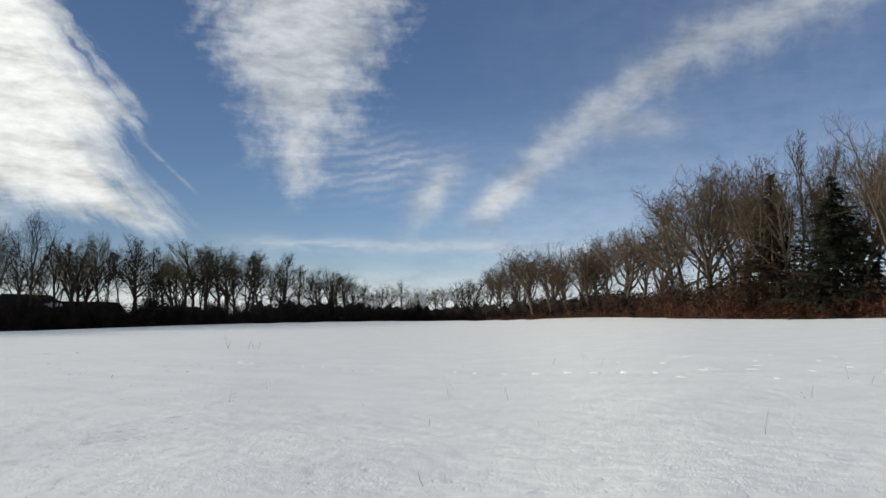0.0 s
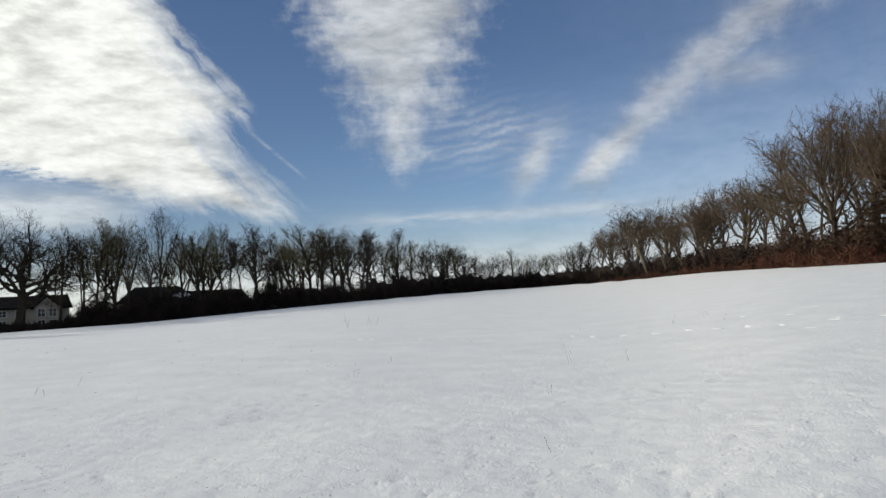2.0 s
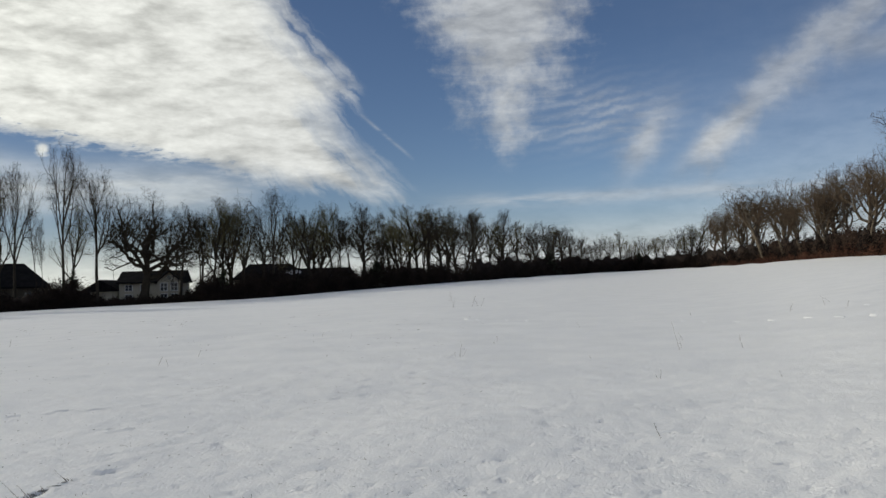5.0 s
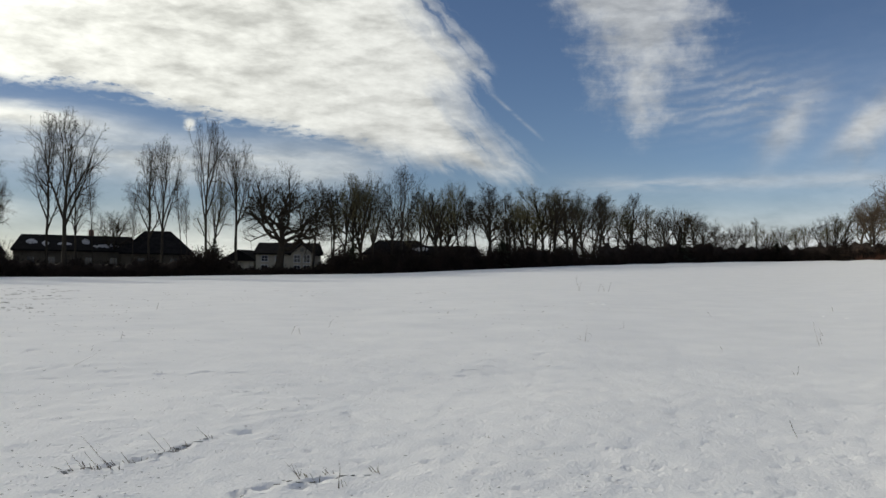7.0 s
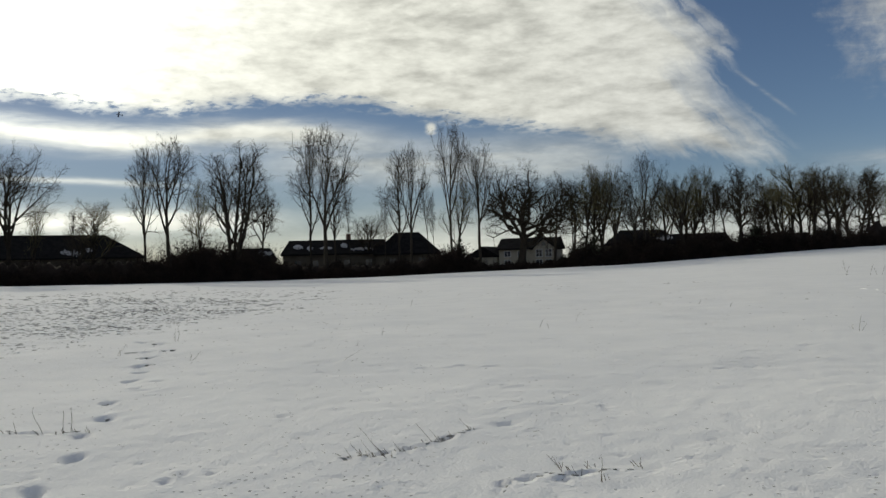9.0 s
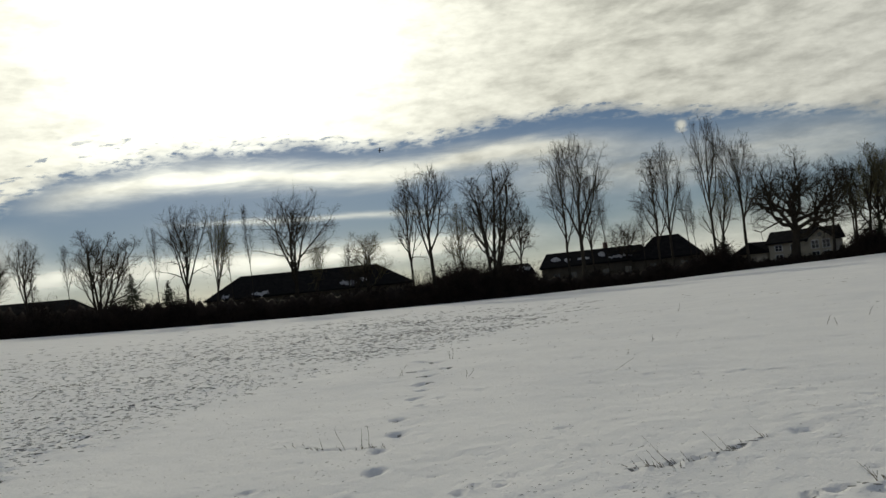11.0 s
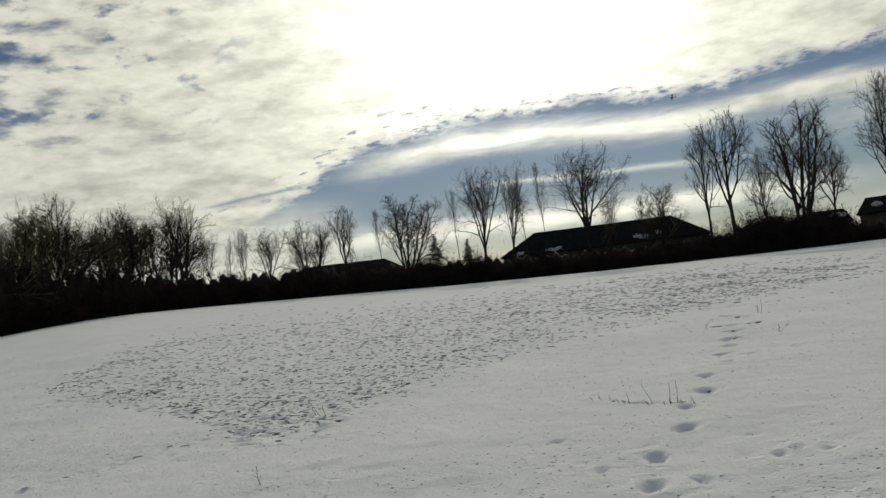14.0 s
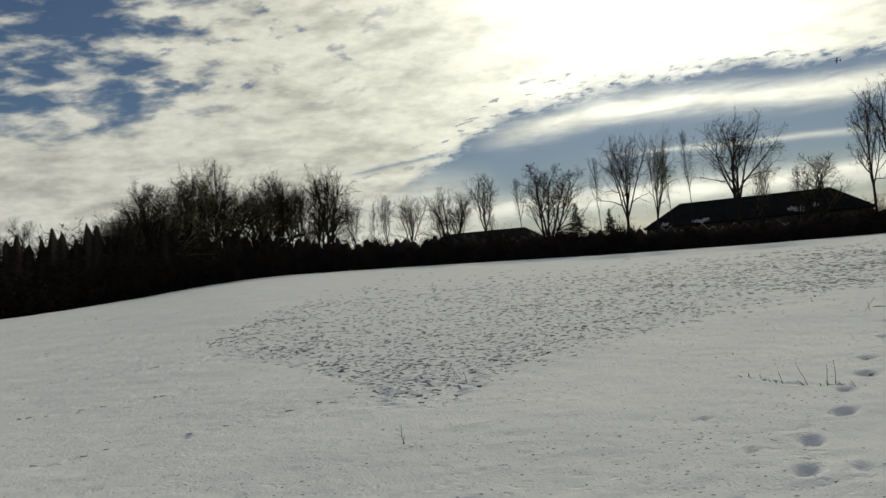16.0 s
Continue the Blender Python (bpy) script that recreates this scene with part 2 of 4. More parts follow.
VINE = surface("vines", (0.045, 0.028, 0.02), (0.15, 0.092, 0.06), 0.95, 0.3, 4.0, 0.0, vary=0.0)
NEEDLES = surface("needles", (0.018, 0.022, 0.014), (0.06, 0.07, 0.038), 0.8, 1.0, 9.0, 0.0, vary=0.3, place="Object")
CEDAR = surface("rusty_needles", (0.05, 0.028, 0.016), (0.13, 0.075, 0.04), 0.85, 1.0, 9.0, 0.0, vary=0.3, place="Object")
STRAW = surface("dry_stalk", (0.06, 0.045, 0.03), (0.18, 0.14, 0.085), 0.8, 9.0, 60.0, 0.0, vary=0.4)
WHITE_WALL = surface("painted_siding", (0.38, 0.35, 0.27), (0.54, 0.495, 0.39), 0.7, 0.6, 6.0, 0.1, 0.02, 0.1)
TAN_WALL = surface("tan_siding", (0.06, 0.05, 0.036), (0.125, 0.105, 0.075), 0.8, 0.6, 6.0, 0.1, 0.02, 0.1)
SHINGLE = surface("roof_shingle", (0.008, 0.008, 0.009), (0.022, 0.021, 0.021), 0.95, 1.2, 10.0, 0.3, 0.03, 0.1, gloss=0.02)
BRICK = surface("chimney_brick", (0.14, 0.08, 0.06), (0.28, 0.17, 0.13), 0.9, 2.0, 14.0, 0.3, 0.02, 0.1)
TRIM = surface("window_trim", (0.62, 0.62, 0.60), (0.8, 0.8, 0.78), 0.6, 2.0, 12.0, 0.0, vary=0.0)
DARK_TRIM = surface("brown_trim", (0.05, 0.04, 0.03), (0.1, 0.08, 0.06), 0.7, 2.0, 12.0, 0.0, vary=0.0)
GLASS = surface("window_glass", (0.015, 0.018, 0.022), (0.03, 0.034, 0.04), 0.08, 0.4, 3.0, 0.0, vary=0.2, gloss=0.6)
FOAM = surface("painted_foam", (0.05, 0.05, 0.055), (0.09, 0.09, 0.1), 0.5, 4.0, 30.0, 0.0, vary=0.0)

# ---- mesh helpers ----


def mesh_of(name, verts, faces, materials, slots=None, smooth=False):
    """A mesh from arrays of points and of faces that all have as many corners."""
    verts, faces = np.asarray(verts, np.float32), np.asarray(faces, np.int32)
    me = bpy.data.meshes.new(name)
    n, k = faces.shape
    me.vertices.add(len(verts))
    me.vertices.foreach_set("co", verts.ravel())
    me.loops.add(n * k)
    me.loops.foreach_set("vertex_index", faces.ravel())
    me.polygons.add(n)
    me.polygons.foreach_set("loop_start", np.arange(0, n * k, k, dtype=np.int32))
    me.polygons.foreach_set("loop_total", np.full(n, k, np.int32))
    if slots is not None:
        me.polygons.foreach_set("material_index", np.asarray(slots, np.int32))
    if smooth:
        me.polygons.foreach_set("use_smooth", np.ones(n, bool))
    for m in materials:
        me.materials.append(m)
    me.update(calc_edges=True)
    return me


def tubes(p0, p1, r0, r1, sides=3):
    """Tapered tubes between rows of points, as points and four-cornered faces."""
    p0, p1 = np.asarray(p0, float), np.asarray(p1, float)
    r0, r1 = np.asarray(r0, float)[:, None], np.asarray(r1, float)[:, None]
    way = p1 - p0
    way /= np.linalg.norm(way, axis=1, keepdims=True) + 1e-9
    aid = np.where(np.abs(way[:, 2:]) < 0.9, [[0, 0, 1.0]], [[1.0, 0, 0]])
    u = np.cross(way, aid)
    u /= np.linalg.norm(u, axis=1, keepdims=True) + 1e-9
    v = np.cross(way, u)
    rings = []
    for p, r in ((p0, r0), (p1, r1)):
        for k in range(sides):
            a = 2 * math.pi * k / sides
            rings.append(p + r * (math.cos(a) * u + math.sin(a) * v))
    verts = np.stack(rings, 1)
    base = np.arange(len(p0))[:, None] * 2 * sides
    faces = [base + np.array([[k, (k + 1) % sides, sides + (k + 1) % sides, sides + k]]) for k in range(sides)]
    return verts.reshape(-1, 3), np.concatenate(faces)


def part(name, bm, material, parent, label=""):
    """Links a bmesh as one mesh object under a thing or under a part."""
    me = bpy.data.meshes.new(name)
    bm.to_mesh(me)
    bm.free()
    me.materials.append(material)
    ob = new(name, me)
    ob.parent = parent
    return tagged(ob, label) if label else ob


def piece(name, me, parent, label=""):
    ob = new(name, me)
    ob.parent = parent
    return tagged(ob, label) if label else ob


def box(bm, x0, x1, y0, y1, z0, z1):
    made = bmesh.ops.create_cube(bm, size=1.0)["verts"]
    for v in made:
        v.co = Vector((x0 + (v.co.x + 0.5) * (x1 - x0), y0 + (v.co.y + 0.5) * (y1 - y0), z0 + (v.co.z + 0.5) * (z1 - z0)))
    return made


def block(*sizes, bevel=0.0):
    bm = bmesh.new()
    box(bm, *sizes)
    if bevel:
        bmesh.ops.bevel(bm, geom=bm.edges[:], offset=bevel, segments=1, affect="EDGES")
    return bm


# ---- the ground ----
# bearing of the field's edge: how far it lies, and how high over the level it shows
EDGE = np.array([(-180, 120, 0.6), (-60, 70, 1.4), (-30, 76, 1.45), (-20, 84, 1.36), (-14.5, 96, 1.4), (-12, 125, 1.5), (-8, 180, 1.38), (-4, 260, 1.2), (1, 320, 1.1), (7, 270, 1.0),
                 (14.5, 185, 0.7), (20.5, 155, 0.4), (27, 142, 0.04), (36, 138, -0.14), (44, 138, -0.36), (55, 140, -0.4), (66, 142, -0.3), (75, 140, -0.1), (86, 125, 0.27),
                 (96, 105, 0.55), (100, 95, 0.42), (106, 82, -0.17), (113, 70, -0.6), (125, 65, -0.9), (180, 120, 0.6)], float)


SMOOTH = np.linspace(-2.6, 2.6, 9)


TURN = np.arange(-181.0, 181.0, 0.05)
RIM_FAR = np.exp(sum(np.interp(TURN + d, EDGE[:, 0], np.log(EDGE[:, 1])) for d in SMOOTH) / len(SMOOTH))
RIM_EL = sum(np.interp(TURN + d, EDGE[:, 0], EDGE[:, 2]) for d in SMOOTH) / len(SMOOTH)


def rim(az):
    """Distance and height of the field's edge at a bearing."""
    far = np.interp(az, TURN, RIM_FAR)
    return far, EYE.z + far * np.tan(np.radians(np.interp(az, TURN, RIM_EL)))


def ground(x, y):
    r, az = np.hypot(x, y), np.degrees(np.arctan2(-np.asarray(x, float), y))
    far, top = rim(az)
    u = np.minimum(r / far, 1.0)
    return top * u * u / (u + 0.12) * 1.12


LINE = np.linspace(2.0, 200.0, 8000)


def spot(az, el):
    """The place on the ground that lies at a bearing and so many degrees over the level."""
    d = bearing(az, el)
    far, top = rim(az)
    h = EYE.z + LINE * math.tan(radians(el))
    u = np.minimum(LINE / far, 1.0)
    below = h <= top * u * u / (u + 0.12) * 1.12
    n = int(np.argmax(below)) if below.any() else len(LINE) - 1
    flat = Vector((d.x, d.y)).normalized()
    return flat.x * LINE[n], flat.y * LINE[n]


def walk_line(points, gap, jitter, rng):
    """Places at even steps along a line through points of the ground."""
    out = []
    for (x0, y0), (x1, y1) in zip(points, points[1:]):
        n = max(1, int(math.hypot(x1 - x0, y1 - y0) / gap))
        for k in range(n):
            s = (k + rng.uniform(-0.2, 0.2)) / n
            out.append((x0 + (x1 - x0) * s + rng.gauss(0, jitter), y0 + (y1 - y0) * s + rng.gauss(0, jitter)))
    return out


TRAIL = [spot(a, e) for a, e in ((64.6, -13.69), (64.04, -12.1), (61.99, -10.56), (61.72, -9.29), (60.37, -8.48), (60.23, -7.53), (58.82, -6.78), (58.99, -6.21), (58.39, -5.72), (58.51, -5.36),
                                 (57.94, -5.01), (58.17, -4.68), (58.33, -4.06), (57.36, -4.2), (56.83, -4.66), (57.89, -3.44), (57.64, -3.17), (57.8, -2.8), (57.4, -2.54),
                                 (67.5, -12.54), (55.75, -12.03), (61.6, -13.51), (56.81, -12.35), (70.02, -10.77), (49.8, -9.24), (53.98, -12.05), (35.12, -10.13), (35.72, -10.16), (28.98, -8.93))]
# the trampled stretch: bearings, its near and its far side
TROD = ((44, 52, 58.6, 62.6, 65.6, 72.4, 78.4, 82.1, 85.3, 88.8, 91.1, 94.6, 99.1, 108), (-2.2, -2.5, -3.2, -3.7, -4.0, -4.9, -6.1, -6.9, -8.0, -8.1, -7.6, -5.3, -4.5, -4.3), (-1.0, -1.0, -1.0, -1.0, -1.0, -1.1, -1.2, -1.2, -1.2, -1.2, -1.2, -1.4, -2.6, -3.6))
# furrows that hold the stubble
ROWS = (((45.94, -11.81), (44.32, -11.78), (41.42, -11.49), (40.14, -11.19), (39.22, -10.91), (37.56, -10.51)), ((35.68, -13.49), (34.41, -13.27), (32.96, -12.88), (31.73, -13.2), (29.93, -12.71), (28.53, -12.65), (27.0, -12.5)),
        ((67.75, -8.4), (66.66, -8.49), (65.07, -8.84), (62.57, -9.0), (61.3, -9.0)))
# lines of small tracks over the snow
TRACKS = (((113, -9.31), (107.2, -8.88), (102.6, -8.9), (96, -8.16), (91.2, -7.71)), ((113, -6.38), (108.4, -6.43), (102.9, -6.18), (96.5, -6.0), (91.4, -5.91)), ((112, -4.7), (100, -4.4), (92, -4.2)),
          ((78.6, -2.55), (76.7, -1.73), (73.6, -1.67)), ((61.9, -3.46), (55.1, -3.37), (47.4, -2.83)), ((86.3, -0.9), (86.2, -2.09), (84.8, -2.24)), ((60, -1.9), (52, -1.9), (44, -2.1)))


def trodden(a, share):
    """The height of a place in the trampled stretch: share runs from its far to its near side."""
    lo, hi = np.interp(a, TROD[0], TROD[1]), np.interp(a, TROD[0], TROD[2])
    return hi + (lo - hi) * share


def dents():
    """Marks in the snow: x, y, length, width, heading, depth, rim."""
    rng = random.Random(4)
    out = []
    # a walker's track, left and right foot by turns
    head = math.atan2(TRAIL[9][1] - TRAIL[1][1], TRAIL[9][0] - TRAIL[1][0])
    for x, y in TRAIL:
        k = max(1.0, math.hypot(x, y) / 14)
        size = 0.6 if (x, y) in TRAIL[19:] else 1.0
        out.append((x, y, 0.16 * k * size, 0.085 * k * size, head + rng.gauss(0, 0.3), 0.065 * size if k == 1 else 0.08, 0.2))
    # small tracks across the field
    line = [spot(a, e) for a, e in ((13.5, -1.75), (10.5, -1.87), (4.6, -2.2), (-0.7, -2.33), (-8.2, -2.22), (-14.3, -2.03), (-19.8, -1.7), (-27.0, -1.78), (-33, -1.9))]
    for x, y in walk_line(line, 1.15, 0.05, rng):
        out.append((x, y, 0.3, 0.16, math.pi + rng.gauss(0, 0.2), 0.015, 0.8))
    for pts in (((-11.0, -1.5), (-19, -1.3), (-28, -1.2)), ((-13, -1.9), (-22, -1.5), (-30, -1.6)), ((-17, -1.0), (-25, -0.9), (-32, -1.0)), ((-16, -2.4), (-22, -2.3), (-30, -2.5))):
        for x, y in walk_line([spot(a, e) for a, e in pts], 1.5, 0.3, rng):
            out.append((x, y, 0.3, 0.16, rng.uniform(0, 3.1), 0.015, 0.8))
    for pts in TRACKS:
        for x, y in walk_line([spot(a, e) for a, e in pts], 0.33, 0.05, rng):
            out.append((x, y, 0.08, 0.05, rng.uniform(0, 3.1), 0.03, 0.5))
    # the trampled stretch
    while len(out) < 2100:
        a = rng.uniform(57, 101)
        e = trodden(a, 1.05 * rng.random() + 0.04 * rng.gauss(0, 1))
        x, y = spot(a, e)
        if noise.noise(Vector((x * 0.16, y * 0.16, 3.0))) + 0.55 * noise.noise(Vector((x * 0.6, y * 0.6, 7.0))) > rng.uniform(-0.6, 0.25):
            out.append((x, y, rng.uniform(0.06, 0.15) * max(1, math.hypot(x, y) / 20), rng.uniform(0.045, 0.07) * max(1, math.hypot(x, y) / 20), rng.uniform(0, 3.1), rng.uniform(0.02, 0.05), 0.35))
    for pts in ROWS:
        for x, y in walk_line([spot(a, e) for a, e in pts], 0.11, 0.02, rng):
            if rng.random() < 0.6:
                p, q = spot(*pts[0]), spot(*pts[-1])
                out.append((x, y, rng.uniform(0.05, 0.13), 0.04, math.atan2(q[1] - p[1], q[0] - p[0]), rng.uniform(0.025, 0.055), 0.5))
    # short scrapes and holes where stalks stand
    for _ in range(150):
        a, e = rng.uniform(12, 62), -1.6 - 5.0 * rng.random() ** 1.3
        x, y = spot(a, e)
        k = max(1.0, math.hypot(x, y) / 18)
        out.append((x, y, rng.uniform(0.06, 0.13) * k, rng.uniform(0.035, 0.055) * k, radians(a) + rng.gauss(0, 0.5), rng.uniform(0.035, 0.07), 0.4))
    for a, e in ((48.13, -4.97), (47.21, -4.47), (46.3, -5.95), (38.64, -3.45), (30.85, -2.69), (20.26, -2.82), (20.9, -2.42), (16.51, -5.15), (27.19, -6.09), (20.99, -6.14), (37.46, -1.99), (33.74, -2.64), (32.35, -4.61),
                 (31.25, -2.79), (33.97, -2.74), (31.47, -4.74), (27.79, -6.06), (35.46, -7.64), (24.27, -3.39), (25.7, -2.54)):
        x, y = spot(a, e)
        k = max(1.0, math.hypot(x, y) / 16)
        out.append((x, y, 0.12 * k, 0.04 * k, radians(a) + rng.gauss(0, 0.3), 0.07, 0.5))
    # scattered pocks
    for _ in range(1500):
        x, y = spot(rng.uniform(-32, 118), -2.0 - 14.0 * rng.random() ** 1.5)
        out.append((x, y, rng.uniform(0.03, 0.07), rng.uniform(0.02, 0.04), rng.uniform(0, 3.1), rng.uniform(0.008, 0.03), 0.3))
    return out


def make_ground():
    cols = np.concatenate([np.arange(-40, 125, 0.34), np.arange(125, 320, 5.0)])
    rings = [0.0, 0.3, 0.8, 1.6, 2.4, 3.0]
    while rings[-1] < 5200:
        r = rings[-1]
        rings.append(r + (0.06 if r < 13 else 0.06 + (r - 13) * 0.0085 if r < 45 else r * 0.012 if r < 200 else r * 0.13))
    rings = np.array(rings)
    rr, aa = np.meshgrid(rings, cols, indexing="ij")
    x, y = -np.sin(np.radians(aa)) * rr, np.cos(np.radians(aa)) * rr
    z = ground(x, np.asarray(y))
    # drifts and small ripples, laid by the wind
    rng = np.random.RandomState(3)
    for size, height, count in ((14.0, 0.035, 7), (5.0, 0.016, 8), (1.7, 0.006, 9), (0.7, 0.004, 10), (0.32, 0.0032, 10)):
        for _ in range(count):
            a, k, ph = rng.uniform(0, math.pi), 2 * math.pi / (size * rng.uniform(0.7, 1.4)), rng.uniform(0, 6.28)
            z += height / math.sqrt(count) * np.sin((x * math.cos(a) + y * math.sin(a)) * k + ph + 1.3 * np.sin((x * math.sin(a) - y * math.cos(a)) * k * 0.37 + ph)) * np.clip(90 / (rr + 60) * (size > 1 or 1), 0, 1) * (rr < 60 * size)
    for dx, dy, long, wide, head, deep, lip in dents():
        r0, a0 = math.hypot(dx, dy), math.degrees(math.atan2(-dx, dy))
        reach = long * 3.2
        i0, i1 = np.searchsorted(rings, (r0 - reach, r0 + reach))
        w = math.degrees(reach / r0)
        j0, j1 = max(0, int((a0 - w + 40) / 0.34)), int((a0 + w + 40) / 0.34) + 2
        px, py = x[i0:i1, j0:j1] - dx, y[i0:i1, j0:j1] - dy
        u, v = (px * math.cos(head) + py * math.sin(head)) / long, (py * math.cos(head) - px * math.sin(head)) / wide
        q = u * u + v * v
        z[i0:i1, j0:j1] += deep * (lip * 0.45 * np.exp(-((np.sqrt(q) - 1.75) ** 2) * 4) - np.exp(-(q**2.4)))
    n, m = x.shape
    i, j = np.meshgrid(np.arange(n - 1), np.arange(m), indexing="ij")
    k = (j + 1) % m
    faces = np.stack([i * m + j, i * m + k, (i + 1) * m + k, (i + 1) * m + j], -1).reshape(-1, 4)[:, ::-1]
    far, _ = rim(np.where(aa > 180, aa - 360, aa))
    slots = (rr > far + 1.0)[:-1].reshape(-1)
    me = mesh_of("ground", np.stack([x, y, z], -1).reshape(-1, 3), faces, [SNOW, LITTER], slots, smooth=True)
    tagged(new("ground", me), "snow-covered field with drifts, footprints and trampled patches", "snow", kind="structure")
    return rings, z


RINGS, HEIGHTS = make_ground()


def lie(x, y):
    """The height of the snow with its drifts and dents."""
    r, a = math.hypot(x, y), (math.degrees(math.atan2(-x, y)) + 40) / 0.34
    i, j = int(np.searchsorted(RINGS, r)) - 1, int(a)
    if not 0 <= j < 480:
        return float(ground(x, y))
    f, g = (r - RINGS[i]) / (RINGS[i + 1] - RINGS[i]), a - j
    h = HEIGHTS[i : i + 2, j : j + 2]
    return float((h[0, 0] * (1 - g) + h[0, 1] * g) * (1 - f) + (h[1, 0] * (1 - g) + h[1, 1] * g) * f)

# ---- trees ----
# how high the crowns reach over the level, bearing by bearing
CROWNS = [(-34, 15.0), (-28, 12.8), (-21, 12.0), (-16, 11.0), (-13.8, 8.5), (-12.6, 7.0), (-9.7, 5.9), (-4.4, 5.4), (-2.5, 4.0), (0.9, 3.2), (4.7, 3.5), (7.3, 4.1), (10.3, 4.7),
          (13.3, 5.3), (15.8, 5.2), (19, 6.1), (25.6, 6.8), (31, 6.3), (34, 6.6), (36, 5.8), (45, 5.0), (52, 6.0), (57, 5.5), (62, 4.6), (66, 4.4), (71, 5.0), (75, 5.2), (82, 5.7),
          (88, 5.0), (92, 6.6), (97, 7.0), (102, 7.6), (106, 6.0), (109, 3.6), (120, 4.4)]


def crowns(az):
    return float(np.interp(az, [c[0] for c in CROWNS], [c[1] for c in CROWNS]))


SHAPES = {
    # trunk share, where limbs begin, limb share, limb angle, bend, rise, limbs, spread of stems, thickness
    "tall": dict(trunk=0.82, start=0.34, limb=0.40, angle=44, bend=0.14, rise=0.12, limbs=11, stems=1, lean=0.04, thick=0.34),
    "fork": dict(trunk=0.62, start=0.40, limb=0.66, angle=36, bend=0.17, rise=0.10, limbs=8, stems=1, lean=0.06, thick=0.44),
    "vase": dict(trunk=0.42, start=0.45, limb=1.05, angle=33, bend=0.14, rise=0.06, limbs=10, stems=1, lean=0.05, thick=0.44),
    "fan": dict(trunk=0.36, start=0.35, limb=1.15, angle=44, bend=0.12, rise=0.03, limbs=14, stems=1, lean=0.05, thick=0.40),
    "grand": dict(trunk=0.44, start=0.42, limb=0.98, angle=68, bend=0.27, rise=0.07, limbs=14, stems=1, lean=0.02, thick=0.8),
    "round": dict(trunk=0.60, start=0.5, limb=0.58, angle=56, bend=0.19, rise=0.08, limbs=12, stems=1, lean=0.07, thick=0.5),
    "oval": dict(trunk=0.72, start=0.32, limb=0.52, angle=48, bend=0.17, rise=0.10, limbs=13, stems=1, lean=0.06, thick=0.36),
    "multi": dict(trunk=0.74, start=0.30, limb=0.38, angle=34, bend=0.11, rise=0.08, limbs=7, stems=5, lean=0.20, thick=0.24),
    "thin": dict(trunk=0.88, start=0.45, limb=0.27, angle=42, bend=0.12, rise=0.12, limbs=10, stems=1, lean=0.08, thick=0.22),
}


def grow(shape, seed, lush=1.0, stout=1.0):
    """A bare tree 20 m high: rows of points and radii of the trunk with its limbs, and of the branches and twigs."""
    rng, s = random.Random(seed), SHAPES[shape]
    rows = ([], [], [])
    steps, bends = (6, 6, 4, 1, 1), (s["bend"] * 0.45, s["bend"], s["bend"] * 1.2, s["bend"] * 1.5, 0.2)
    kids = (s["limbs"], round(8 * lush) if lush > 0.8 else 7, 5, 8 if lush > 0.8 else 6, 0)

    def limb(p, d, long, thick, level):
        n, at = steps[level], [(p.copy(), d.copy(), thick)]
        for k in range(n):
            d = (d + Vector((rng.gauss(0, 1), rng.gauss(0, 1), rng.gauss(0, 1))) * bends[level] + Vector((0, 0, s["rise"] if level else 0.05))).normalized()
            q = p + d * long / n
            thin = thick * (1 - (k + 1) / n * (0.72 if level < 3 else 0.6))
            rows[0 if level < 2 else 1 if level < (4 if lush > 0.8 else 3) else 2].append((p, q, at[-1][2], thin))
            p = q
            at.append((p.copy(), d.copy(), thin))
        if not kids[level]:
            return
        begin = s["start"] if level == 0 else 0.22
        turn = rng.uniform(0, 6.28)
        for k in range(kids[level]):
            share = begin + (1 - begin) * (k + rng.uniform(0.1, 0.9)) / kids[level]
            i = min(n - 1, int(share * n))
            f = share * n - i
            spot_ = at[i][0].lerp(at[i + 1][0], f)
            along = at[i + 1][1]
            turn += 2.4 + rng.gauss(0, 0.5)
            side = along.orthogonal().normalized()
            side.rotate(Matrix.Rotation(turn, 3, along))
            wide = radians((s["angle"] if level == 0 else 48) * rng.uniform(0.7, 1.25) * (1.0 if level else 1.15 - 0.45 * share))
            way = (along * math.cos(wide) + side * math.sin(wide)).normalized()
            ratio = s["limb"] * (1.12 - 0.62 * (share - begin) / (1 - begin)) if level == 0 else (0.0, 0.52, 0.55, 0.85)[level] * (1.2 - 0.6 * share)
            size = at[i][2] * (1 - f) + at[i + 1][2] * f
            limb(spot_, way, long * ratio * rng.uniform(0.8, 1.2), max((0.075, 0.042, 0.021, 0.0125)[level] * stout, size * (0.66 if level == 0 else 0.6)), level + 1)

    for k in range(s["stems"]):
        a = 6.28 * k / s["stems"] + rng.uniform(-0.4, 0.4)
        d = Vector((math.cos(a) * s["lean"], math.sin(a) * s["lean"], 1)).normalized()
        size = s["thick"] * stout**0.5
        limb(Vector((d.x * 0.8, d.y * 0.8, -0.3)), d, 20 * s["trunk"] * rng.uniform(0.85, 1.0), size, 0)
    top = max(q.z for group in rows for _, q, _, _ in group)
    k = 20 / top
    return [[(p * k, q * k, a * k**0.5, b * k**0.5) for p, q, a, b in group] for group in rows]


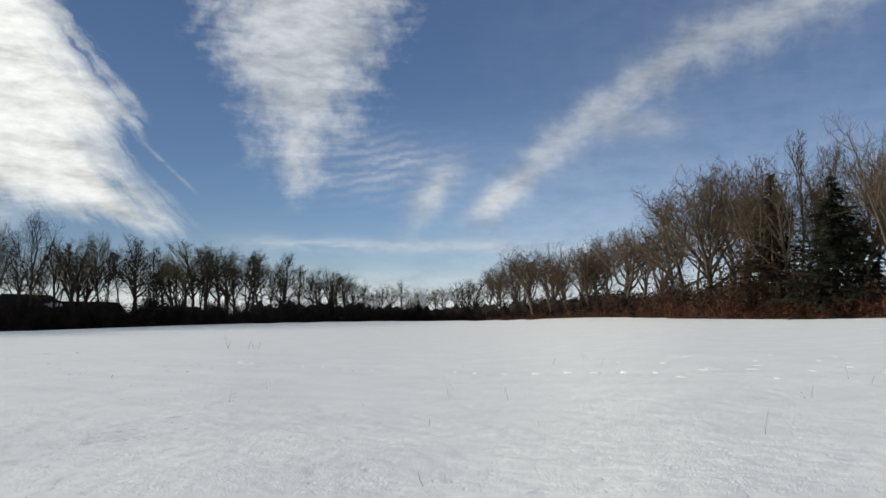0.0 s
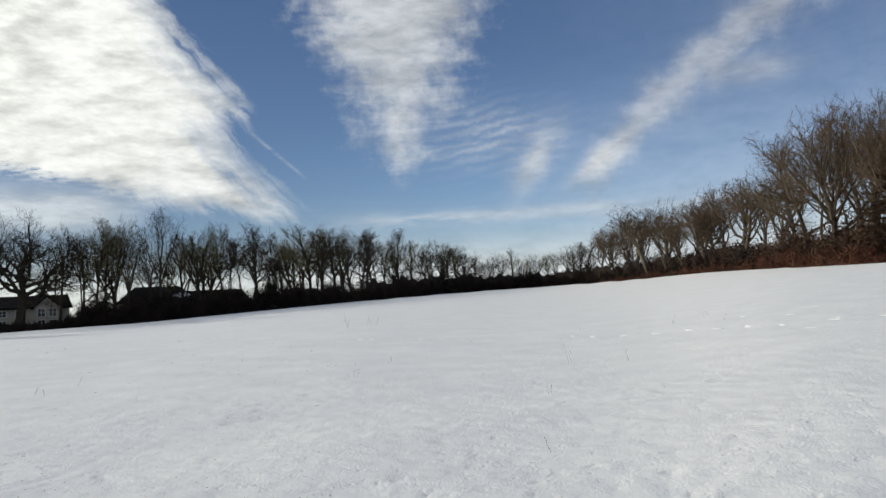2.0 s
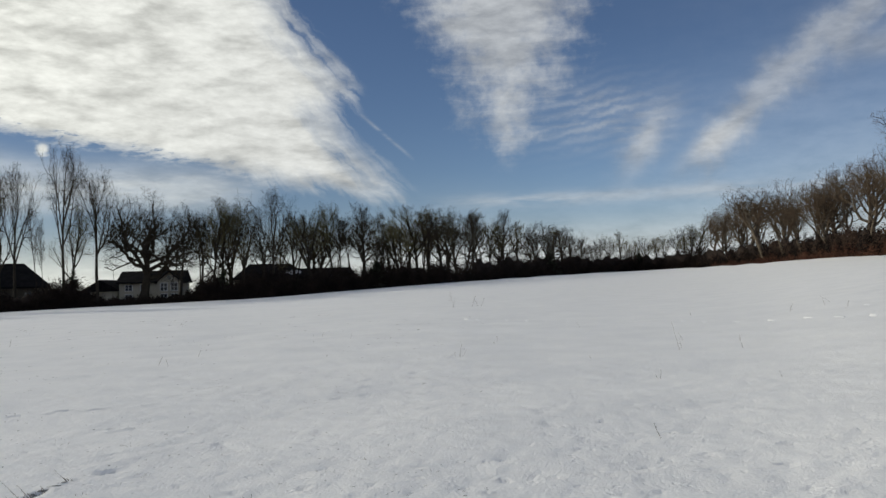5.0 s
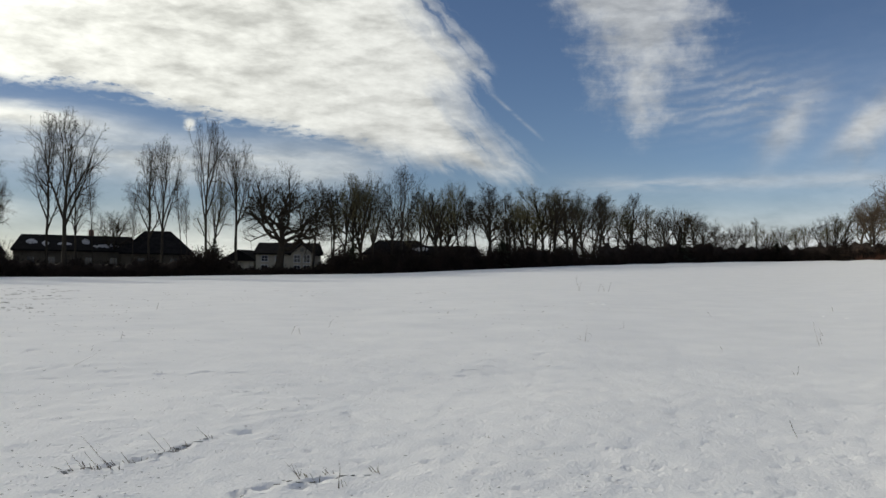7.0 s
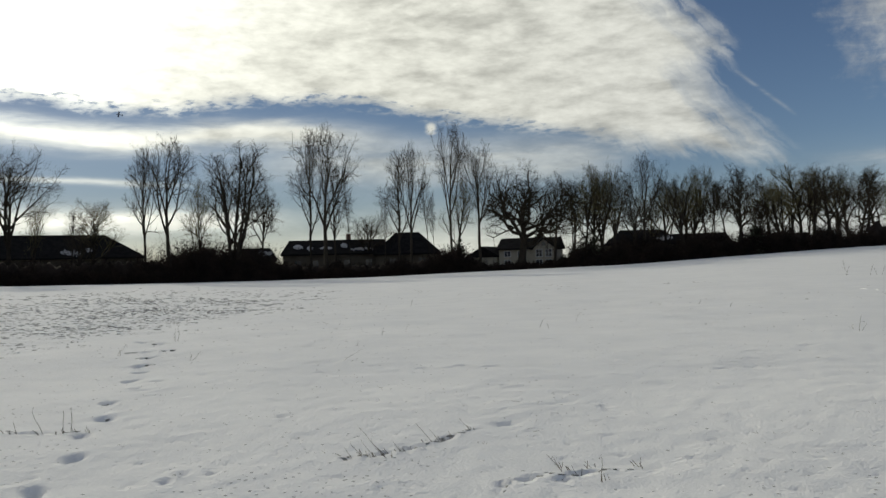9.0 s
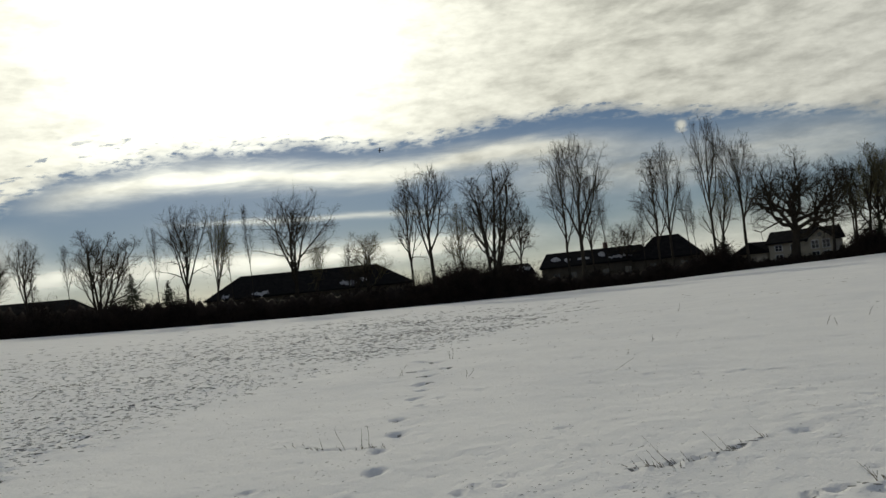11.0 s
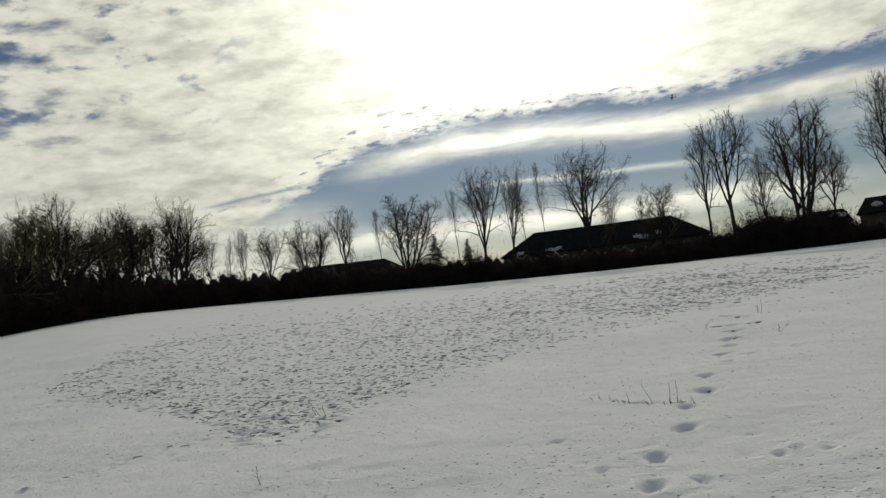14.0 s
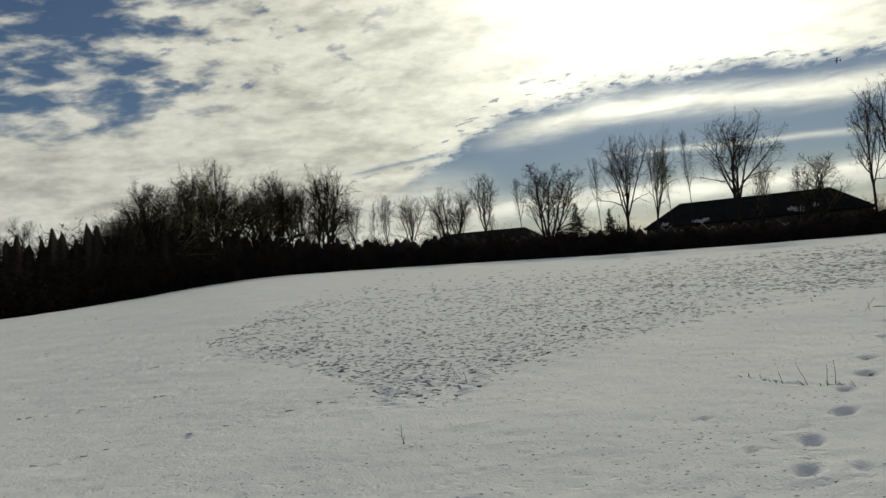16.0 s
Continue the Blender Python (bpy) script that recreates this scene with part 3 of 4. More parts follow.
def wood(name, groups, material):
    """One mesh of tubes; the groups give their rows and how many sides they have."""
    verts, faces, base = [], [], 0
    for rows, sides in groups:
        p0, p1, r0, r1 = zip(*rows)
        if sides:
            v, f = tubes(p0, p1, r0, r1, sides)
            f = np.concatenate([f[:, [0, 1, 2]], f[:, [0, 2, 3]]])
        else:  # fine twigs that run out to a point
            v, f = tubes(p0, p1, r0, np.zeros(len(rows)), 3)
            f = f[: len(rows), [0, 1, 2]]
        verts.append(v)
        faces.append(f + base)
        base += len(v)
    return mesh_of(name, np.concatenate(verts), np.concatenate(faces), [material])


def tree_kind(shape, seed, lush=1.0, twigs=None, stout=1.0, bark=None):
    stem, branch, twig = grow(shape, seed, lush, stout)
    return (wood("trunk", [(stem, 5)], bark or BARK), wood("crown", [(branch, 3), (twig, 0)], twigs or TWIG))


KINDS = {
    "tall": [tree_kind("tall", 11), tree_kind("tall", 12)], "fork": [tree_kind("fork", 14), tree_kind("fork", 15), tree_kind("fork", 19)], "bud": [tree_kind("oval", 48, 0.85, BUD), tree_kind("vase", 49, 0.85, BUD)], "vase": [tree_kind("vase", 21), tree_kind("vase", 22, twigs=BUD)],
    "oval": [tree_kind("oval", 41), tree_kind("oval", 42, twigs=BUD), tree_kind("oval", 43)], "multi": [tree_kind("multi", 51, 0.85), tree_kind("multi", 52, 0.75)],
    "thin": [tree_kind("thin", 61, 0.85), tree_kind("thin", 62, 0.75)],
    "back": [tree_kind("oval", 71, 0.6, stout=1.25), tree_kind("vase", 72, 0.6, stout=1.25), tree_kind("tall", 73, 0.6, stout=1.25), tree_kind("oval", 74, 0.6, BUD, 1.25)],
    "far": [tree_kind("oval", 81, 0.75, stout=1.35), tree_kind("vase", 82, 0.75, stout=1.35), tree_kind("tall", 83, 0.75, BUD, 1.35), tree_kind("oval", 84, 0.75, BUD, 1.35)],
    "brown": [tree_kind("oval", 85, 0.75, SUNLIT_TWIG, 1.3, SUNLIT_BARK), tree_kind("vase", 86, 0.75, SUNLIT_TWIG, 1.3, SUNLIT_BARK), tree_kind("round", 87, 0.75, SUNLIT_TWIG, 1.3, SUNLIT_BARK)],
    "grand": [tree_kind("grand", 47, 1.6)], "round": [tree_kind("round", 44, 1.1), tree_kind("round", 45), tree_kind("round", 46, twigs=BUD)],
    "fan": [tree_kind("fan", 33, 1.1, SUNLIT_TWIG, 1.0, SUNLIT_BARK)],
    "grove": [tree_kind("tall", 91, 0.9, SUNLIT_TWIG, 1.0, SUNLIT_BARK), tree_kind("oval", 92, 0.75, SUNLIT_TWIG, 1.0, SUNLIT_BARK), tree_kind("vase", 93, 0.9, SUNLIT_TWIG, 1.0, SUNLIT_BARK), tree_kind("thin", 94, 0.75, SUNLIT_TWIG, 1.0, SUNLIT_BARK)],
}
LABELS = {
    "tall": "tall bare tree with a long clear trunk at the field's edge", "vase": "bare spreading tree with upswept grey-brown limbs at the field's edge",
    "brown": "bare tree with sunlit brown branches in the far hedgerow", "fork": "tall bare tree whose trunk forks into upswept leaders", "bud": "bare tree with a yellowish haze of buds",
    "grand": "great old bare oak with thick crooked limbs by a house", "round": "bare tree with a clear dark trunk and rounded crown", "oval": "bare round-crowned tree with dense fine twigs",
    "multi": "bare clump of several slender stems rising together", "thin": "slim bare young tree with few short branches", "back": "bare winter tree standing back in the woods", "far": "bare tree in the distant hedgerow", "grove": "bare brown tree hung with vines at the field's edge", "fan": "broad bare tree with a fan of fine upswept branches",
}


def breadth(me):
    co = np.empty(len(me.vertices) * 3, np.float32)
    me.vertices.foreach_get("co", co)
    return float(np.percentile(np.abs(co.reshape(-1, 3)[:, :2]), 86))


def plant(kind, which, az, away, el, wide=1.0, spin=0.0, half=0.0):
    """Sets a tree; half: half the breadth of its crown in degrees, in place of wide."""
    far, _ = rim(az)
    d = bearing(az) * (far + away)
    z = float(ground(d.x, d.y)) - 0.05
    tall = EYE.z + (far + away) * math.tan(radians(el)) - z
    k = tall / 20
    if half:
        me = KINDS[kind][which % len(KINDS[kind])][1]
        wide = (far + away) * math.tan(radians(half)) / (k * breadth(me))
    tree = new("tree")
    tree.matrix_world = Matrix.LocRotScale((d.x, d.y, z), Euler((0, 0, spin)), (k * wide, k * wide, k))
    trunk, crown = KINDS[kind][which % len(KINDS[kind])]
    piece("trunk", trunk, tree)
    piece("crown", crown, tree)
    return tagged(tree, LABELS[kind], "tree", "bare trees round the field")


# bearing, distance behind the field's edge, height over the level, breadth
for n, (kind, az, away, el, wide) in enumerate([
        ("fan", -17.4, 7, 11.9, 0.85), ("grove", -19.2, 6, 11.6, 0.7), ("grove", -20.8, 5, 12.0, 0.9), ("grove", -22.6, 9, 13.0, 0.8), ("grove", -24.2, 7, 12.6, 0.7), ("grove", -26.2, 6, 13.2, 0.7), ("grove", -28.0, 4, 14.4, 0.7), ("grove", -30.4, 8, 18.0, 0.7),
        ("brown", -5.2, 4, 5.5, 1.0), ("brown", -7.4, 4, 5.5, 1.0), ("brown", -9.8, 4, 6.0, 1.0), ("brown", -12.0, 3, 6.9, 1.0),
        ("round", 15.6, 5, 5.9, 0.9), ("vase", 17.2, 3, 6.1, 0.85), ("thin", 18.6, 4, 5.6, 0.9), ("thin", 24.4, 3, 5.6, 1.0), ("thin", 21.5, 3, 5.7, 1.0)]):
    plant(kind, n, az, away, el, wide, n * 1.7)
# bearing, distance behind the field's edge, height over the level, half the crown's breadth in degrees
for n, (kind, az, away, el, half) in enumerate([
        ("oval", 20.0, 4, 6.2, 1.1), ("vase", 23.1, 3, 6.5, 1.9), ("round", 21.8, 7, 6.2, 0.9), ("fork", 25.8, 5, 7.2, 0.9), ("vase", 27.7, 4, 6.4, 1.2), ("bud", 28.5, 6, 7.0, 1.1), ("bud", 29.6, 4, 6.7, 0.9), ("fork", 30.4, 6, 6.0, 0.6),
        ("grand", 33.9, 3, 7.3, 2.3), ("round", 31.7, 5, 6.3, 1.0), ("fork", 36.6, 2, 8.6, 1.1), ("fork", 38.5, 3, 9.7, 1.0), ("bud", 38.1, 9, 6.1, 0.9), ("thin", 40.0, 10, 5.8, 0.5), ("thin", 39.6, 12, 5.2, 0.4),
        ("fork", 41.2, 4, 8.5, 0.8), ("tall", 42.0, 5, 7.9, 0.9), ("thin", 42.9, 7, 4.8, 0.5), ("vase", 44.2, 40, 3.9, 1.2), ("thin", 45.3, 6, 6.4, 0.4), ("tall", 46.2, 5, 7.2, 0.75), ("fork", 46.9, 3, 9.7, 1.3), ("tall", 47.9, 4, 9.4, 0.9),
        ("multi", 52.9, 3, 8.6, 2.0), ("round", 51.2, 8, 6.0, 0.9), ("oval", 54.9, 7, 6.2, 0.8), ("fork", 56.9, 2, 8.8, 1.5), ("tall", 58.4, 4, 8.1, 0.9),
        ("bud", 61.5, 26, 4.9, 1.3), ("bud", 64.7, 18, 5.3, 0.8), ("vase", 66.2, 12, 8.1, 1.8), ("thin", 68.9, 12, 7.2, 0.5), ("thin", 70.1, 14, 6.9, 0.5), ("vase", 71.4, 12, 7.9, 1.0), ("vase", 73.1, 11, 7.8, 1.3), ("thin", 74.7, 12, 6.1, 0.5),
        ("multi", 78.3, 12, 6.4, 1.6), ("thin", 80.0, 14, 5.4, 0.5), ("fork", 82.3, 10, 6.0, 1.0), ("multi", 84.6, 10, 5.3, 1.2), ("vase", 87.5, 10, 5.2, 1.0), ("fork", 89.0, 12, 5.2, 0.6), ("thin", 90.0, 10, 4.6, 0.4), ("bud", 91.1, 8, 5.5, 0.8),
        ("vase", 92.8, 5, 7.7, 1.55), ("round", 96.0, 8, 6.7, 0.8), ("fork", 97.3, 8, 7.5, 1.1), ("round", 94.7, 9, 6.3, 0.8), ("fork", 99.9, 7, 8.2, 1.1), ("vase", 102.1, 6, 8.4, 1.2), ("oval", 104.2, 7, 7.4, 1.0), ("bud", 106.6, 6, 5.6, 0.9),
        ("thin", 108.4, 6, 4.6, 0.5), ("oval", 111.2, 5, 5.4, 1.1), ("oval", 113.4, 8, 4.4, 0.9)]):
    plant(kind, n, az, away, el * 1.05, 1.0, 5.23 if kind == "grand" else 0.6 + n * 2.1, half)

rng = random.Random(8)
az = -33.0
while az < 119:
    far = float(rim(az)[0])
    dense = 0.95 if az < 31 else 0.85 if az > 92 else 0.1
    if rng.random() < dense or az < -13:
        kind = rng.choice(["back", "back", "oval", "thin"]) if az > -13 else "grove"
        if az > 90:
            kind = rng.choice(["round", "bud", "fork", "bud"])
        if -13 < az < 31:
            kind = "brown" if az < -2.5 else "far" if far > 165 else rng.choice(["back", "oval", "thin", "round"])
        plant(kind, rng.randrange(4), az, rng.uniform(3, 26) if far < 170 else rng.uniform(2, 50), crowns(az) * (rng.uniform(0.90, 1.17) if -13 < az < 17 else rng.uniform(0.7, 1.0) if 19 < az < 31 else rng.uniform(0.8, 1.06) if az > 92 else rng.uniform(0.72, 1.0)), rng.uniform(0.85, 1.25), rng.uniform(0, 6.28))
    az += rng.uniform(0.4, 0.75) if -13 < az < 17 else rng.uniform(0.4, 0.7) if az > 90 else rng.uniform(0.6, 1.1)


def conifer(seed, material):
    """A conifer 10 m high with drooping whorls of needles."""
    rng = random.Random(seed)
    stem = [(Vector((0, 0, -0.2)), Vector((0, 0, 9.8)), 0.22, 0.03)]
    sprays = []
    z = 0.7
    while z < 9.9:
        reach = (10 - z) * 0.30 * rng.uniform(0.75, 1.15) + 0.15
        for k in range(9):
            a = rng.uniform(0, 6.28)
            out = Vector((math.cos(a), math.sin(a), rng.uniform(-0.45, 0.2)))
            tip = Vector((0, 0, z + rng.uniform(-0.2, 0.2))) + out * reach * rng.uniform(0.45, 1.25)
            stem.append((Vector((0, 0, z)), tip, 0.035, 0.01))
            for _ in range(52):
                s = rng.uniform(0.15, 1.0)
                at = Vector((0, 0, z)).lerp(tip, s)
                way = (out + Vector((rng.gauss(0, 0.7), rng.gauss(0, 0.7), rng.gauss(-0.25, 0.35)))).normalized()
                sprays.append((at, at + way * rng.uniform(0.2, 0.5) * min(1.0, 0.3 + reach * 0.5), 0.055, 0.0))
        z += 0.34
    return wood("trunk", [(stem, 4)], BARK), wood("crown", [(sprays, 0)], material)


SPRUCE, RUSTY = conifer(5, NEEDLES), conifer(6, CEDAR)
for (trunk, crown), az, away, el, wide, label in (
        (SPRUCE, -24.7, 4, 10.0, 1.65, "dark green conifer among bare trees at the field's edge"), (SPRUCE, -26.8, 8, 6.0, 1.2, "dark green conifer among bare trees at the field's edge"),
        (RUSTY, -21.2, 5, 10.4, 1.2, "rust-brown conifer among bare trees at the field's edge"), (RUSTY, -29.2, 2, 6.0, 0.8, "rust-brown conifer among bare trees at the field's edge"),
        (SPRUCE, 7.4, 5, 3.2, 1.3, "small dark conifer in the far hedgerow"), (SPRUCE, 1.6, 5, 2.5, 1.6, "small dark conifer in the far hedgerow"), (SPRUCE, 19.0, 2, 2.7, 1.3, "small dark conifer in front of the houses"),
        (SPRUCE, 29.0, 3, 2.3, 1.3, "small dark conifer in front of the houses"), (SPRUCE, 76.4, 6, 3.5, 1.2, "small dark conifer beside a long roof"), (SPRUCE, 74.2, 6, 2.9, 1.2, "small dark conifer beside a long roof"),
        (SPRUCE, 38.0, 6, 2.2, 1.5, "small dark conifer in front of the houses")):
    far, _ = rim(az)
    d = bearing(az) * (far + away)
    z = float(ground(d.x, d.y)) - 0.05
    k = (EYE.z + (far + away) * math.tan(radians(el)) - z) / 10
    tree = new("conifer")
    tree.matrix_world = Matrix.LocRotScale((d.x, d.y, z), Euler((0, 0, az)), (k * wide, k * wide, k))
    piece("trunk", trunk, tree)
    piece("crown", crown, tree)
    tagged(tree, label, "tree", "conifers round the field")


def thicket(name, label, az0, az1, heights, stems, twigs, material, seed, near=0.6, deep=9.0, thick=0.06, core=0.0):
    """A tangle of stems and twigs along the field's edge, lower in front."""
    rng = np.random.RandomState(seed)
    grid = np.linspace(az0, az1, 400)
    share = np.cumsum(rim(grid)[0])
    az = np.interp(rng.rand(stems) * share[-1], share, grid)
    back = near + deep * rng.rand(stems) ** 1.4
    r = rim(az)[0] + back
    x, y = -np.sin(np.radians(az)) * r, np.cos(np.radians(az)) * r
    z = ground(x, y) - 0.05
    lump = 0.72 + 0.28 * np.sin(az * 2.3 + seed) * np.sin(az * 0.71) + 0.22 * np.sin(az * 7.1)
    tall = np.interp(az, [h[0] for h in heights], [h[1] for h in heights]) * np.clip(lump, 0.5, 1.2) * np.clip(0.5 + back / deep, 0, 1) * (0.6 + 0.36 * rng.rand(stems))
    foot = np.stack([x, y, z], 1)
    tip = foot + np.stack([rng.randn(stems) * 0.22, rng.randn(stems) * 0.22, np.ones(stems)], 1) * tall[:, None]
    v, f = tubes(foot, tip, np.full(stems, 0.03), np.zeros(stems), 3)
    verts, faces = [v], [f[:stems, [0, 1, 2]]]
    which = np.repeat(np.arange(stems), twigs)
    s = 0.9 * rng.rand(len(which), 1) ** 1.25
    p = foot[which] * (1 - s) + tip[which] * s + rng.randn(len(which), 3) * [0.16, 0.16, 0.06]
    p[:, 2] = np.maximum(p[:, 2], foot[which][:, 2] + 0.02)
    way = rng.randn(len(which), 3) * [1, 1, 0.7] + [0, 0, 0.35]
    way /= np.linalg.norm(way, axis=1, keepdims=True)
    v, f = tubes(p, p + way * rng.uniform(0.3, 0.85, (len(which), 1)), np.full(len(which), thick), np.zeros(len(which)), 3)
    verts.append(v)
    faces.append(f[: len(which), [0, 1, 2]] + len(verts[0]))
    if core:  # the close-grown heart of the thicket, lumpy all along
        grid = np.arange(az0 + 0.3, az1 - 0.3, 0.12)
        rows = []
        for reach, high in ((0.14, 0.0), (0.2, 0.55), (0.42, 0.95), (0.66, 1.0), (0.9, 0.7), (0.95, 0.0)):
            r = rim(grid)[0] + near + deep * reach + rng.randn(len(grid)) * 0.15
            x, y = -np.sin(np.radians(grid)) * r, np.cos(np.radians(grid)) * r
            lump = 0.86 + 0.1 * np.sin(grid * 2.9 + seed + high) + 0.09 * np.sin(grid * 9.7 + 4 * high) + 0.025 * rng.randn(len(grid))
            rows.append(np.stack([x, y, ground(x, y) - 0.1 + core * high * lump * np.interp(grid, [h[0] for h in heights], [h[1] for h in heights])], 1))
        n = len(grid)
        a = (np.arange(len(rows) - 1)[:, None] * n + np.arange(n - 1)[None]).ravel()
        base = sum(len(v) for v in verts)
        verts.append(np.concatenate(rows))
        faces.append(np.concatenate([np.stack([a, a + n, a + 1], 1), np.stack([a + 1, a + n, a + n + 1], 1)]) + base)
    tagged(new(name, mesh_of(name, np.concatenate(verts), np.concatenate(faces), [material])), label, "bushes", kind="stuff")


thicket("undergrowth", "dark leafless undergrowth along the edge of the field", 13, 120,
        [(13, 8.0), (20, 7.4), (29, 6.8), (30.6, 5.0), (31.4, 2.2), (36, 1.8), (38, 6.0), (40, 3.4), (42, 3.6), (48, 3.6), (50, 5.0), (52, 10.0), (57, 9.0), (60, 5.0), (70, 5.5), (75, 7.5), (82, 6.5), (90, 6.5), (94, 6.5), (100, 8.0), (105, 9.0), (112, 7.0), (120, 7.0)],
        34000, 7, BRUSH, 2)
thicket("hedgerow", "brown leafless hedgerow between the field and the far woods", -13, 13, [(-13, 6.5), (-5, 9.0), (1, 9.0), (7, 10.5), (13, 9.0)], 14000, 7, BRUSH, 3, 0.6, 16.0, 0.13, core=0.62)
thicket("red_brush", "red-brown brambles and brush in front of the trees", -36, -3, [(-36, 3.0), (-20, 2.6), (-13, 3.0), (-3, 2.0)], 12000, 7, RED_BRUSH, 4, 0.4, 4.0)
thicket("understorey", "dense bare understorey and vines among the trees", -36, -2, [(-36, 4.5), (-26.5, 5.0), (-24.5, 7.5), (-22, 8.0), (-18, 7.0), (-15.5, 6.5), (-13, 5.5), (-11, 5.5), (-7, 6.0), (-3, 5.0), (-2, 3.0)], 24000, 8, VINE, 5, 3.0, 12.0, 0.08, core=0.45)

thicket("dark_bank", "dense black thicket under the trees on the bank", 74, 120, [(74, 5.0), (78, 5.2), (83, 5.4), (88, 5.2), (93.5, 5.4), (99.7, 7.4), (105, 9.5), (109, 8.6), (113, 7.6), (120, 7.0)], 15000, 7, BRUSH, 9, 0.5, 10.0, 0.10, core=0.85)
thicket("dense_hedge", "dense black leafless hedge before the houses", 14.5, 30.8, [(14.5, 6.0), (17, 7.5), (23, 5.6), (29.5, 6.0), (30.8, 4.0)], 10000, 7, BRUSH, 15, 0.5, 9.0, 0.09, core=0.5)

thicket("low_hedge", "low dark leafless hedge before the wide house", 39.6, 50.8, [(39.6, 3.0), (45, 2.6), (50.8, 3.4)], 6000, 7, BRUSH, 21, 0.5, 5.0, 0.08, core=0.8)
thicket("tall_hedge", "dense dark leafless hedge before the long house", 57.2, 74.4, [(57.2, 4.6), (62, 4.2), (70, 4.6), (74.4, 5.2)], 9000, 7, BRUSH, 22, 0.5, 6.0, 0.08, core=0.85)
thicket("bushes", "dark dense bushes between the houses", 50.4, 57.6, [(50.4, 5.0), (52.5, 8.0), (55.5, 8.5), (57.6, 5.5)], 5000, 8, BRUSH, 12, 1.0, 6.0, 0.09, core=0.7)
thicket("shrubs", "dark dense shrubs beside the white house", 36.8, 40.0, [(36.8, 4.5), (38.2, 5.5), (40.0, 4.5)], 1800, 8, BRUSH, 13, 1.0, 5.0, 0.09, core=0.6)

# ---- houses beyond the hedgerow ----


def roof_mesh(w, d, eave, ridge, hip, over=0.5, thick=0.25):
    """A pitched roof over a box w by d; hip: how far its ends slope in."""
    bm = bmesh.new()
    a, b, h = w / 2 + over, d / 2 + over, max(hip, 0.01)
    low = [bm.verts.new(c) for c in ((-a, -b, eave), (a, -b, eave), (a, b, eave), (-a, b, eave))]
    high = [bm.verts.new((-a + h, 0, ridge)), bm.verts.new((a - h, 0, ridge))]
    base = [bm.verts.new((v.co.x, v.co.y, v.co.z - thick)) for v in low]
    for f in ((low[0], low[1], high[1], high[0]), (low[2], low[3], high[0], high[1]), (low[1], low[2], high[1]), (low[3], low[0], high[0]), base[::-1]):
        bm.faces.new(f)
    for k in range(4):
        bm.faces.new((low[k], base[k], base[(k + 1) % 4], low[(k + 1) % 4]))
    bmesh.ops.recalc_face_normals(bm, faces=bm.faces[:])
    return bm


def window(house, x, y, z, w, h, trim):
    frame_ = bmesh.new()
    for x0, x1, z0, z1 in ((-w / 2 - 0.12, w / 2 + 0.12, h / 2, h / 2 + 0.14), (-w / 2 - 0.16, w / 2 + 0.16, -h / 2 - 0.14, -h / 2), (-w / 2 - 0.12, -w / 2, -h / 2, h / 2), (w / 2, w / 2 + 0.12, -h / 2, h / 2), (-0.04, 0.04, -h / 2, h / 2), (-w / 2, -0.04, -0.03, 0.03), (0.04, w / 2, -0.03, 0.03)):
        box(frame_, x + x0, x + x1, y - 0.09, y - 0.002, z + z0, z + z1)
    ob = part("window", frame_, trim, house, "white-framed dark window" if trim is TRIM else "brown-framed dark window")
    part("pane", block(x - w / 2, x + w / 2, y - 0.05, y - 0.004, z - h / 2, z + h / 2), GLASS, ob)


def snow_patch(house, x0, x1, d, eave, ridge, s0, s1, seed):
    """A ragged patch of snow left on the front slope of a roof."""
    rng = random.Random(seed)
    bm = bmesh.new()
    run = d / 2 + 0.5
    rows = []
    for k in range(15):
        s = k / 14
        x = x0 + (x1 - x0) * s
        mid, half = (s0 + s1) / 2 + rng.gauss(0, 0.035), (s1 - s0) * (0.12 + 0.36 * math.sin(math.pi * s) * rng.uniform(0.35, 1.0))
        lo, hi = mid - half, mid + half
        rows.append([bm.verts.new((x, -run + run * q, eave + (ridge - eave) * q + lift)) for q, lift in ((lo, 0.02), (lo + 0.01, 0.09), (hi, 0.08), (hi + 0.01, 0.02))])
    for a, b in zip(rows, rows[1:]):
        for k in range(3):
            bm.faces.new((a[k], b[k], b[k + 1], a[k + 1]))
    bm.faces.new(rows[0])
    bm.faces.new(rows[-1][::-1])
    bmesh.ops.recalc_face_normals(bm, faces=bm.faces[:])
    part("snow_patch", bm, ROOF_SNOW, house, "patch of white snow on the roof")


